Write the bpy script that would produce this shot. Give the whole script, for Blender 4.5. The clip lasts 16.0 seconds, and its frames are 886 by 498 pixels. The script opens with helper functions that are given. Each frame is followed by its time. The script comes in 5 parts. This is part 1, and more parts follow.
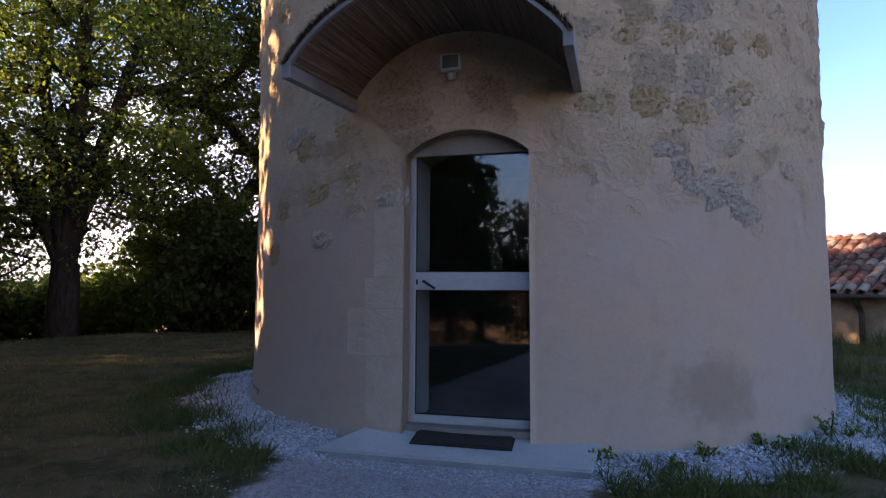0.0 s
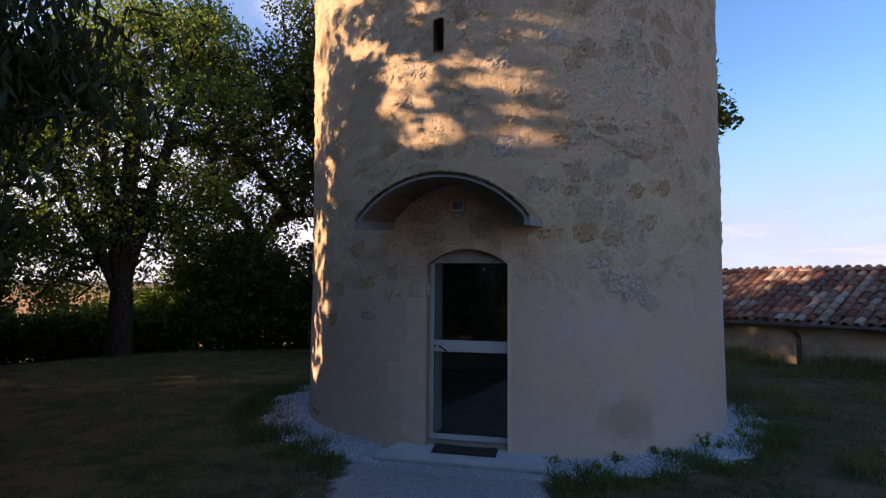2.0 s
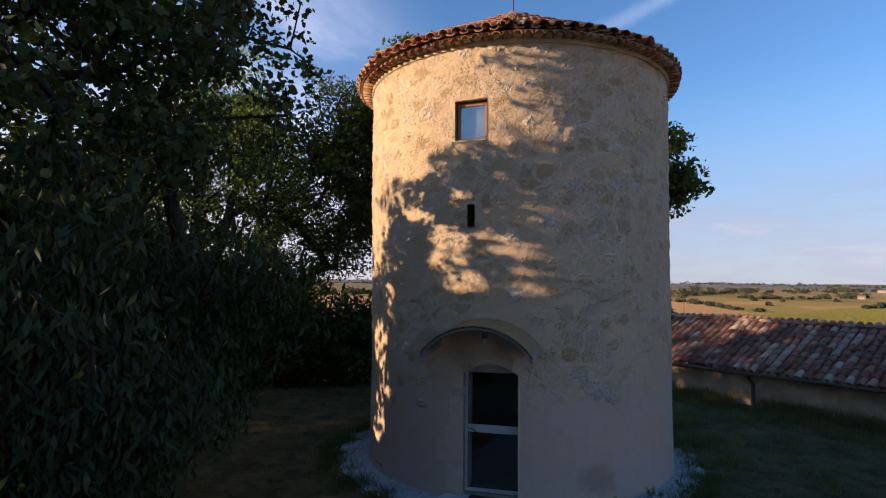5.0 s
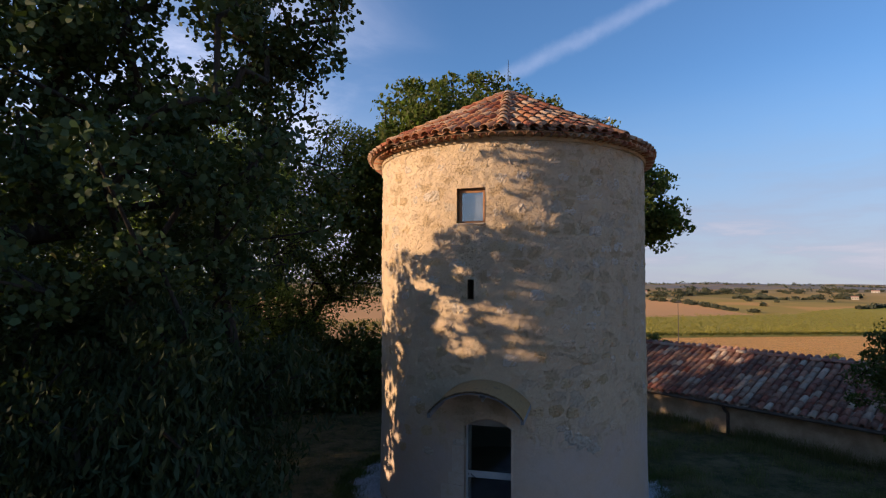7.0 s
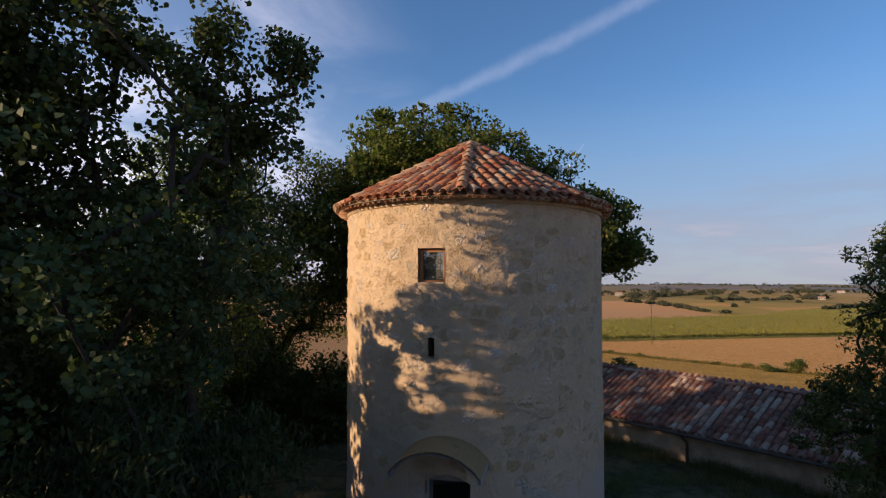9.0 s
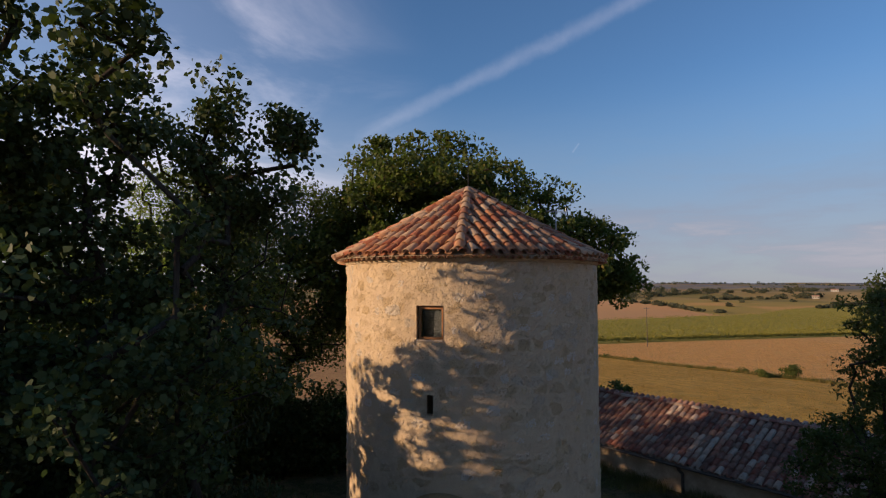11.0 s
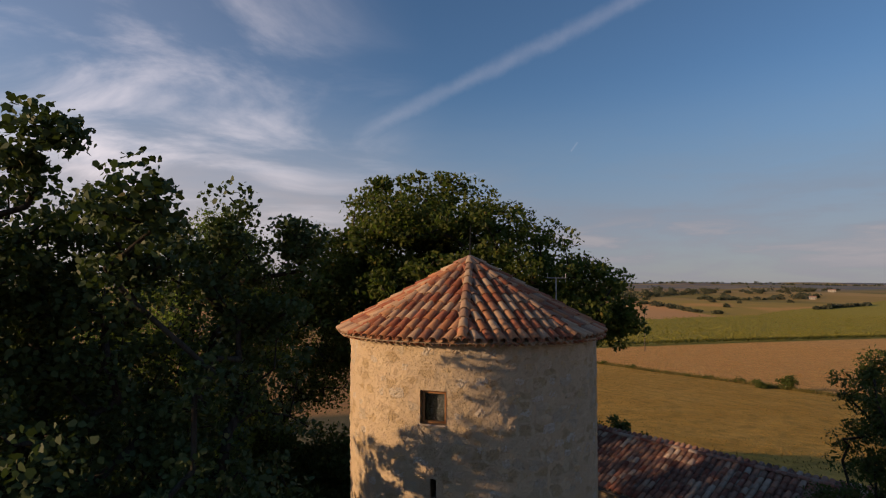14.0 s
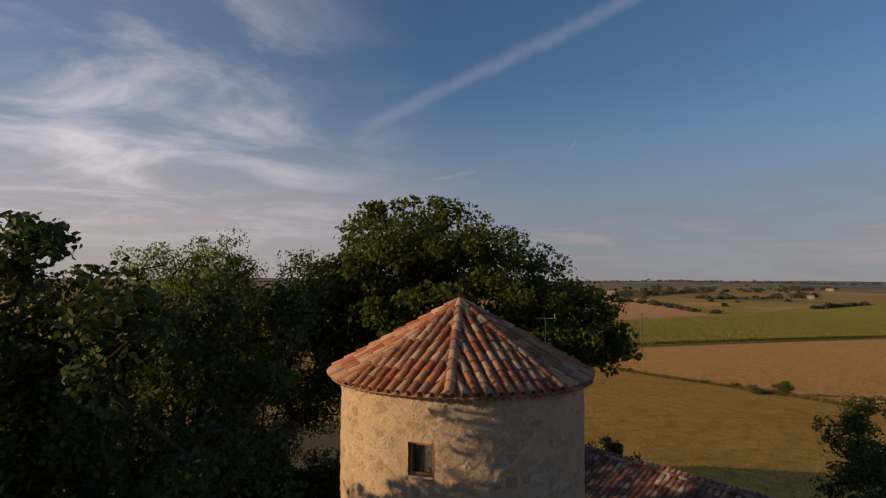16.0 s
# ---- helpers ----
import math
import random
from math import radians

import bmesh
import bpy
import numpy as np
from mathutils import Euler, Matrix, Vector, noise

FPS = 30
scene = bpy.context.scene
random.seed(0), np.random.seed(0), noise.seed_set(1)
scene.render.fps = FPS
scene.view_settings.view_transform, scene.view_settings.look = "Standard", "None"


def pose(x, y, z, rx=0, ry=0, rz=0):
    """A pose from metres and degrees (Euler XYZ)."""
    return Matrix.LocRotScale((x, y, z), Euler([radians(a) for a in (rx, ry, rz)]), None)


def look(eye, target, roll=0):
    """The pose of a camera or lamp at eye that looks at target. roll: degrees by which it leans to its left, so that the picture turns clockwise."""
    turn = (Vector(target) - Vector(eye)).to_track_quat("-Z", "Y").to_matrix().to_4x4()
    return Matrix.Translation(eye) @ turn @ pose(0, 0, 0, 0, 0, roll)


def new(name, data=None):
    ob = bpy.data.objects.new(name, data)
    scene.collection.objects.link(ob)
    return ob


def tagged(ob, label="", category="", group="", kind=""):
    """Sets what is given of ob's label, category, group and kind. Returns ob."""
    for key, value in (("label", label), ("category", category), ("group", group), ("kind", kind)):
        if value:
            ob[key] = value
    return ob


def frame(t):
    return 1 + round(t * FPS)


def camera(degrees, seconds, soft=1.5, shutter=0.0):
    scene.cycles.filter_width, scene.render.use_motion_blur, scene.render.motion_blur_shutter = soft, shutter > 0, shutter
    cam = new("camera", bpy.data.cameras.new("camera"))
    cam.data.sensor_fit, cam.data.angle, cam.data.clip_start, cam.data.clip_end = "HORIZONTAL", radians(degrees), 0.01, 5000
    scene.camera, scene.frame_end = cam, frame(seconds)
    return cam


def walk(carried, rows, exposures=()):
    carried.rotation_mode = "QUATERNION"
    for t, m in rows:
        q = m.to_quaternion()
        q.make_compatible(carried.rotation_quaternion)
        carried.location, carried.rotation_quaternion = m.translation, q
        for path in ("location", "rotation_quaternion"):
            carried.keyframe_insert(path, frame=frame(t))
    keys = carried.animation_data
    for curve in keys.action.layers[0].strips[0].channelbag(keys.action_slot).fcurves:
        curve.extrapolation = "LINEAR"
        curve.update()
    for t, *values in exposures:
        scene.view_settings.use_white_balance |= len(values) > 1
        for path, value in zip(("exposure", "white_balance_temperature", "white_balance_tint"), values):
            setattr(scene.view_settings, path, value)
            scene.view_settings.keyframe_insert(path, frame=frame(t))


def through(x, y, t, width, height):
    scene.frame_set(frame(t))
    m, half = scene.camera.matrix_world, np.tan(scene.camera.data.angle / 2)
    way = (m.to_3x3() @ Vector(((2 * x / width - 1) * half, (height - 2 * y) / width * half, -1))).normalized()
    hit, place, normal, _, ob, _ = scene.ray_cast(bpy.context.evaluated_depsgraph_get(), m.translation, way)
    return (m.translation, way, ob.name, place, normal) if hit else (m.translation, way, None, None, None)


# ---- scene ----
cam = camera(77.0, 16.0, 1.2)
PATH = [
    (0, (0.077, 0.104, 1.188), (0.044, 2.098, 1.326), 0.3),
    (0.5, (0.098, -0.384, 1.3), (0.066, 1.611, 1.437), 0.4),
    (1, (0.085, -0.971, 1.48), (0.06, 1.024, 1.616), 0.5),
    (1.5, (0.038, -1.593, 1.693), (0.009, 0.402, 1.83), 0.5),
    (2, (-0.016, -2.229, 1.916), (-0.044, -0.234, 2.056), 0.5),
    (2.5, (-0.082, -2.86, 2.197), (-0.112, -0.865, 2.336), 0.5),
    (3, (-0.156, -3.446, 2.488), (-0.187, -1.451, 2.627), 0.5),
    (3.5, (-0.23, -3.994, 2.787), (-0.261, -1.999, 2.924), 0.5),
    (4, (-0.32, -4.536, 3.103), (-0.35, -2.541, 3.236), 0.6),
    (6.5, (-0.696, -6.801, 4.701), (-0.728, -4.805, 4.83), 0.6),
    (7, (-0.659, -7.153, 5.05), (-0.677, -5.157, 5.179), 0.6),
    (7.5, (-0.56, -7.391, 5.361), (-0.531, -5.396, 5.494), 0.4),
    (8, (-0.456, -7.535, 5.656), (-0.414, -5.54, 5.789), 0.4),
    (8.5, (-0.377, -7.563, 5.943), (-0.325, -5.569, 6.077), 0.4),
    (9, (-0.311, -7.57, 6.24), (-0.25, -5.576, 6.376), 0.3),
    (11.5, (-0.435, -7.891, 7.799), (-0.356, -5.897, 7.934), 0.1),
    (12, (-0.509, -8.027, 8.125), (-0.429, -6.033, 8.258), 0.2),
    (12.5, (-0.549, -8.168, 8.454), (-0.468, -6.174, 8.587), 0.1),
    (13, (-0.543, -8.258, 8.797), (-0.461, -6.264, 8.93), 0.1),
    (13.5, (-0.527, -8.232, 9.104), (-0.444, -6.238, 9.237), 0.1),
    (14, (-0.511, -8.176, 9.401), (-0.428, -6.182, 9.531), 0.2),
    (14.5, (-0.49, -8.139, 9.689), (-0.407, -6.144, 9.818), 0.2),
    (15, (-0.459, -8.142, 9.992), (-0.374, -6.148, 10.12), 0.2),
    (15.5, (-0.397, -8.216, 10.316), (-0.311, -6.222, 10.442), 0.2),
    (16, (-0.28, -8.406, 10.65), (-0.193, -6.412, 10.772), 0.3),
]

EXPOSURES = [(0.0, 2.02, 6800, 27), (1.0, 1.62, 6500, 25), (2.0, 1.34, 6450, 19), (4.0, 1.00, 6050, 14), (7.0, 0.72, 6100, 13), (9.0, 0.50, 6150, 13),
             (11.5, 0.20, 6350, 12), (13.5, 0.03, 6700, 12), (16.0, -0.27, 6820, 12)]
walk(cam, [(t, look(eye, target, roll)) for t, eye, target, roll in PATH], EXPOSURES)

# ---- world and sun ----
SUN_AZ, SUN_EL = -77.0, 12.0        # degrees; azimuth from -y towards +x
SUN_DIR = Vector((math.sin(radians(SUN_AZ)) * math.cos(radians(SUN_EL)),
                  -math.cos(radians(SUN_AZ)) * math.cos(radians(SUN_EL)), math.sin(radians(SUN_EL))))
SKY_STRENGTH, SUN_STRENGTH = 0.120, 4.55


class Nodes:
    """A small writer of node trees."""

    def __init__(self, tree):
        self.t = tree
        tree.nodes.clear()

    def add(self, kind, **sets):
        n = self.t.nodes.new(kind)
        for k, v in sets.items():
            if k in n.inputs.keys():
                n.inputs[k].default_value = v
            else:
                setattr(n, k, v)
        return n

    def link(self, a, b):
        self.t.links.new(a, b)

    def put(self, socket, v):
        if hasattr(v, "is_output"):
            self.link(v, socket)
        elif isinstance(v, (tuple, list)) and len(v) == 3 and socket.type == "RGBA":
            socket.default_value = (*v, 1.0)
        else:
            socket.default_value = v

    def math(self, op, a, b=0.0, c=0.0, clamp=False):
        n = self.t.nodes.new("ShaderNodeMath")
        n.operation, n.use_clamp = op, clamp
        for i, v in enumerate((a, b, c)):
            self.put(n.inputs[i], v)
        return n.outputs[0]

    def vmath(self, op, a, b=(0, 0, 0)):
        n = self.t.nodes.new("ShaderNodeVectorMath")
        n.operation = op
        self.put(n.inputs[0], a)
        self.put(n.inputs[1], b)
        return n.outputs["Value"] if op in ("DOT_PRODUCT", "LENGTH") else n.outputs["Vector"]

    def mix(self, f, a, b, blend="MIX"):
        n = self.t.nodes.new("ShaderNodeMix")
        n.data_type, n.blend_type = "RGBA", blend
        self.put(n.inputs[0], f)
        self.put(n.inputs[6], a)
        self.put(n.inputs[7], b)
        return n.outputs[2]

    def noise(self, vec, scale, detail=4.0, rough=0.55, distort=0.0):
        n = self.t.nodes.new("ShaderNodeTexNoise")
        self.link(vec, n.inputs["Vector"])
        n.inputs["Scale"].default_value, n.inputs["Detail"].default_value = scale, detail
        n.inputs["Roughness"].default_value, n.inputs["Distortion"].default_value = rough, distort
        return n.outputs[0]

    def voronoi(self, vec, scale, feature="F1", out="Distance", rnd=1.0):
        n = self.t.nodes.new("ShaderNodeTexVoronoi")
        n.feature = feature
        self.link(vec, n.inputs["Vector"])
        n.inputs["Scale"].default_value, n.inputs["Randomness"].default_value = scale, rnd
        return n.outputs[out]

    def step(self, v, lo, hi):
        n = self.t.nodes.new("ShaderNodeMapRange")
        n.interpolation_type = "SMOOTHSTEP"
        self.put(n.inputs[0], v)
        n.inputs[1].default_value, n.inputs[2].default_value = lo, hi
        return n.outputs[0]

    def scale(self, vec, s):
        n = self.t.nodes.new("ShaderNodeMapping")
        self.link(vec, n.inputs["Vector"])
        n.inputs["Scale"].default_value = s
        return n.outputs[0]


def make_world():
    w = bpy.data.worlds.new("evening_sky")
    scene.world = w
    w.use_nodes = True
    n = Nodes(w.node_tree)
    sky = n.add("ShaderNodeTexSky", sky_type="NISHITA", sun_disc=False)
    sky.sun_elevation = radians(SUN_EL)
    sky.sun_rotation = math.atan2(SUN_DIR.x, SUN_DIR.y)
    sky.air_density, sky.dust_density, sky.ozone_density = 1.0, 0.3, 4.2
    ray = n.add("ShaderNodeTexCoord").outputs["Generated"]
    sep = n.add("ShaderNodeSeparateXYZ")
    n.link(ray, sep.inputs[0])
    x, y, z = sep.outputs
    up = n.math("MAXIMUM", z, 0.02)
    plane = n.add("ShaderNodeCombineXYZ")
    n.link(n.math("DIVIDE", x, n.math("ADD", up, 0.12)), plane.inputs[0])
    n.link(n.math("DIVIDE", y, n.math("ADD", up, 0.12)), plane.inputs[1])
    flat = plane.outputs[0]
    # high cirrus, thickest towards the sun's side
    wisps = n.noise(n.scale(flat, (1.0, 1.15, 1)), 1.1, 8.0, 0.57, 0.6)
    side = n.step(n.vmath("DOT_PRODUCT", ray, (-0.80, 0.60, 0.0)), 0.52, 0.93)
    veil = n.math("MULTIPLY", n.math("ADD", 0.16, n.step(wisps, 0.42, 0.74)), n.math("MULTIPLY", side, n.step(z, 0.0, 0.16)))
    # bank of cloud low over the horizon
    low = n.noise(n.scale(ray, (3.0, 3.0, 16.0)), 1.6, 7.0, 0.6, 0.3)
    bank = n.math("MULTIPLY", n.step(z, 0.36, 0.08), n.math("ADD", 0.80, n.math("MULTIPLY", 0.2, n.step(low, 0.38, 0.66))))
    # vapour trails: great circles between two directions
    trail = 0.0
    soft = n.math("MULTIPLY", n.math("SUBTRACT", n.noise(ray, 9.0, 6.0, 0.65), 0.5), 0.035)
    for d1, d2, wide, power in TRAILS:
        a, b = Vector(d1).normalized(), Vector(d2).normalized()
        axis = a.cross(b).normalized()
        mid = (a + b).normalized()
        reach = mid.dot(a)
        off = n.math("ABSOLUTE", n.math("ADD", n.vmath("DOT_PRODUCT", ray, tuple(axis)), soft if wide > 0.01 else 0.0))
        along = n.vmath("DOT_PRODUCT", ray, tuple(mid))
        broken = n.math("ADD", 0.45, n.noise(ray, 22.0, 5.0, 0.7))
        band = n.math("MULTIPLY", n.step(off, wide, 0.0), n.step(along, reach - 0.2 * (1 - reach), reach + 0.35 * (1 - reach)))
        trail = n.math("ADD", trail, n.math("MULTIPLY", n.math("MULTIPLY", band, broken), power))
    cloud = n.math("ADD", n.math("MULTIPLY", veil, 0.56), trail, clamp=True)
    haze = n.mix(n.step(z, 0.03, 0.24), CLOUD_LOW, HAZE_HIGH)
    haze = n.mix(n.math("MULTIPLY", n.step(n.vmath("DOT_PRODUCT", ray, (-0.80, 0.60, 0.0)), 0.35, 0.9), n.step(z, 0.42, 0.05)), haze, HAZE_WARM)
    colour = n.mix(n.math("MULTIPLY", bank, 0.95), sky.outputs[0], haze)
    puff = n.math("MULTIPLY", n.step(low, 0.50, 0.68), n.math("MULTIPLY", n.step(z, 0.125, 0.085), n.step(z, 0.005, 0.05)))
    colour = n.mix(n.math("MULTIPLY", puff, 0.45), colour, PUFF)
    colour = n.mix(cloud, colour, CLOUD_HIGH)
    back = n.add("ShaderNodeBackground", Strength=SKY_STRENGTH)
    n.link(colour, back.inputs[0])
    n.link(back.outputs[0], n.add("ShaderNodeOutputWorld").inputs[0])


# directions of the trails' ends, half width, strength
TRAILS = [((-0.10, 0.97, 0.27), (0.42, 0.86, 0.50), 0.020, 0.085),
          ((0.257, 0.93, 0.229), (0.266, 0.92, 0.243), 0.0022, 0.07),
          ((0.02, 0.97, 0.180), (0.10, 0.96, 0.196), 0.0035, 0.06)]
PUFF = (4.0, 3.7, 3.8)
HAZE_WARM = (3.9, 3.45, 3.6)
CLOUD_LOW, HAZE_HIGH, CLOUD_HIGH = (2.4, 2.42, 2.88), (1.75, 2.35, 3.2), (9.0, 8.2, 8.6)
make_world()
sun = new("sun", bpy.data.lights.new("sun", "SUN"))
sun.data.energy, sun.data.angle, sun.data.color = SUN_STRENGTH, radians(0.6), (1.0, 0.695, 0.405)
sun.matrix_world = look(SUN_DIR * 60, (0, 0, 0))


# ---- materials ----
def material(name, build):
    m = bpy.data.materials.new(name)
    m.use_nodes = True
    n = Nodes(m.node_tree)
    out = n.add("ShaderNodeOutputMaterial")
    n.link(build(n), out.inputs[0])
    return m


def surface(n, colour, rough=0.8, height=None, depth=0.02, metal=0.0, spec=0.4, strength=1.0):
    b = n.add("ShaderNodeBsdfPrincipled")
    n.put(b.inputs["Base Color"], colour)
    n.put(b.inputs["Roughness"], rough)
    b.inputs["Metallic"].default_value = metal
    b.inputs["Specular IOR Level"].default_value = spec
    if height is not None:
        k = n.add("ShaderNodeBump", Distance=depth, Strength=strength)
        n.link(height, k.inputs["Height"])
        n.link(k.outputs[0], b.inputs["Normal"])
    return b.outputs[0]


def spot(n):
    return n.add("ShaderNodeTexCoord").outputs["Object"]


def place(n):
    return n.add("ShaderNodeNewGeometry").outputs["Position"]


def simple(name, a, b, scale, rough=0.8, bump=0.004, metal=0.0, fine=6.0, spec=0.4, by_object=0.0, by_island=0.0):
    def build(n):
        p = place(n) if by_object == 0 else spot(n)
        f = n.noise(p, scale, 5.0, 0.6)
        g = n.noise(p, scale * fine, 4.0, 0.6)
        c = n.mix(n.step(f, 0.3, 0.7), a, b)
        c = n.mix(0.35, c, n.mix(g, (0.25, 0.25, 0.25), (1.0, 1.0, 1.0)), "MULTIPLY")
        if by_object or by_island:
            r = n.add("ShaderNodeObjectInfo").outputs["Random"] if by_object else n.add("ShaderNodeNewGeometry").outputs["Random Per Island"]
            c = n.mix(1.0, c, n.mix(r, (1 - (by_object or by_island),) * 3, (1 + (by_object or by_island),) * 3), "MULTIPLY")
        return surface(n, c, rough, n.math("ADD", f, n.math("MULTIPLY", g, 0.5)), bump, metal, spec)
    return material(name, build)


def plaster_build(n):
    p = place(n)
    z = n.add("ShaderNodeSeparateXYZ")
    n.link(p, z.inputs[0])
    big, mid = n.noise(p, 0.7, 4.0, 0.55), n.noise(p, 3.4, 6.0, 0.62, 0.4)
    fine, grit = n.noise(p, 26.0, 6.0, 0.7), n.noise(p, 120.0, 3.0, 0.7)
    crag = n.noise(p, 19.0, 7.0, 0.72, 0.35)
    # smooth newer render low down, rough bared masonry above
    high = n.step(n.math("ADD", z.outputs[2], n.math("MULTIPLY", n.math("SUBTRACT", mid, 0.5), 2.4)), 1.7, 2.5)
    top = n.step(z.outputs[2], 3.0, 6.0)
    # stones that show through, with ragged rims where the render has broken away
    warped = n.vmath("ADD", n.scale(p, (1.0, 1.0, 1.5)), n.vmath("MULTIPLY", n.add("ShaderNodeTexNoise", Scale=3.0).outputs["Color"], (0.3, 0.3, 0.3)))
    cell = n.add("ShaderNodeSeparateColor")
    n.link(n.voronoi(warped, 2.7, "F1", "Color"), cell.inputs[0])
    rim = n.voronoi(warped, 2.7, "DISTANCE_TO_EDGE")
    ragged = n.math("MULTIPLY", n.math("SUBTRACT", crag, 0.5), 0.55)
    shown = n.step(n.math("ADD", cell.outputs[2], n.math("MULTIPLY", top, 0.12)), 0.58, 0.66)
    bare = n.math("MULTIPLY", n.step(n.math("ADD", rim, ragged), 0.05, 0.17), n.math("MULTIPLY", shown, high))
    tint = n.mix(n.step(cell.outputs[0], 0.40, 0.55), (0.48, 0.34, 0.185), (0.545, 0.41, 0.26))
    tint = n.mix(n.step(cell.outputs[1], 0.62, 0.72), tint, (0.56, 0.475, 0.37))
    c = n.mix(n.step(big, 0.3, 0.7), (0.60, 0.450, 0.290), (0.66, 0.508, 0.338))
    c = n.mix(n.step(mid, 0.35, 0.75), c, (0.575, 0.428, 0.29))
    low = n.mix(n.step(n.noise(p, 1.1, 5.0, 0.6, 0.6), 0.35, 0.68), (0.525, 0.415, 0.34), (0.56, 0.415, 0.30))
    low = n.mix(n.math("MULTIPLY", n.step(n.noise(p, 0.55, 3.0, 0.6, 0.6), 0.48, 0.66), 0.6), low, (0.53, 0.43, 0.375))
    low = n.mix(n.math("MULTIPLY", n.step(n.noise(p, 4.5, 6.0, 0.7, 0.5), 0.45, 0.7), 0.3), low, (0.46, 0.35, 0.26))
    low = n.mix(n.math("MULTIPLY", n.step(n.noise(p, 1.5, 6.0, 0.66, 0.4), 0.55, 0.72), 0.32), low, (0.42, 0.31, 0.22))
    low = n.mix(n.math("MULTIPLY", n.step(n.noise(n.vmath("ADD", p, (7.0, 3.0, 1.0)), 0.8, 5.0, 0.6, 0.5), 0.48, 0.66), 0.4), low, (0.54, 0.39, 0.25))
    damp = n.vmath("LENGTH", n.vmath("MULTIPLY", n.vmath("SUBTRACT", p, (2.0, 4.25, 0.40)), (1.0, 1.0, 1.35)))
    damp = n.step(n.math("ADD", damp, n.math("MULTIPLY", n.math("SUBTRACT", n.noise(p, 3.2, 6.0, 0.7), 0.5), 0.9)), 0.52, 0.18)
    low = n.mix(n.math("MULTIPLY", damp, 0.6), low, (0.335, 0.245, 0.175))
    c = n.mix(high, low, c)
    c = n.mix(n.math("MULTIPLY", bare, n.math("ADD", 0.40, n.math("MULTIPLY", top, 0.22))), c, tint)
    c = n.mix(n.math("MULTIPLY", n.step(n.noise(p, 1.7, 6.0, 0.7, 0.8), 0.50, 0.78), 0.25), c, (0.42, 0.31, 0.20))
    # small pits, their shade painted in: many in the bared stone, few in the render between
    pits = n.math("MULTIPLY", n.step(n.noise(p, 33.0, 4.0, 0.62, 0.3), 0.56, 0.63), n.math("MULTIPLY", high, n.math("ADD", n.math("ADD", 0.18, n.math("MULTIPLY", top, 0.22)), n.math("MULTIPLY", bare, 0.6))))
    c = n.mix(n.math("MULTIPLY", pits, 0.26), c, (0.22, 0.155, 0.095))
    c = n.mix(0.22, c, n.mix(fine, (0.3, 0.3, 0.3), (1.1, 1.1, 1.1)), "MULTIPLY")
    rough_h = n.math("ADD", n.math("MULTIPLY", fine, 0.45), n.math("MULTIPLY", grit, 0.12))
    h = n.math("MULTIPLY", rough_h, n.math("ADD", 0.12, n.math("MULTIPLY", high, 0.45)))
    h = n.math("ADD", h, n.math("MULTIPLY", bare, n.math("SUBTRACT", n.math("MULTIPLY", crag, 0.9), 0.40)))
    h = n.math("ADD", h, n.math("MULTIPLY", high, n.math("MULTIPLY", n.noise(p, 9.0, 4.0, 0.65, 0.5), 0.55)))
    h = n.math("SUBTRACT", h, n.math("MULTIPLY", pits, 0.7))
    return surface(n, c, 0.92, h, 0.045, spec=0.2)


def stone_build(*tones):
    return lambda n: stone_nodes(n, tones)


def stone_nodes(n, tones):
    p = place(n)
    r = n.add("ShaderNodeObjectInfo").outputs["Random"]
    f, g, k = n.noise(p, 7.0, 6.0, 0.65), n.noise(p, 75.0, 5.0, 0.72), n.noise(p, 42.0, 4.0, 0.62, 0.4)
    c = n.mix(n.step(r, 0.35, 0.50), tones[0], tones[1])
    c = n.mix(n.step(r, 0.76, 0.82), c, tones[2])
    c = n.mix(n.math("MULTIPLY", n.step(f, 0.42, 0.72), 0.3), c, (0.54, 0.40, 0.25))
    # pits are dented below and also darkened, painting their shade
    pits = n.step(k, 0.58, 0.65)
    c = n.mix(n.math("MULTIPLY", pits, 0.45), c, (0.24, 0.17, 0.105))
    c = n.mix(0.25, c, n.mix(g, (0.3, 0.3, 0.3), (1.1, 1.1, 1.1)), "MULTIPLY")
    h = n.math("SUBTRACT", n.math("MULTIPLY", g, 0.5), n.math("ADD", n.math("MULTIPLY", pits, 0.5), n.math("MULTIPLY", k, 0.8)))
    return surface(n, c, 0.93, h, 0.026, spec=0.2)


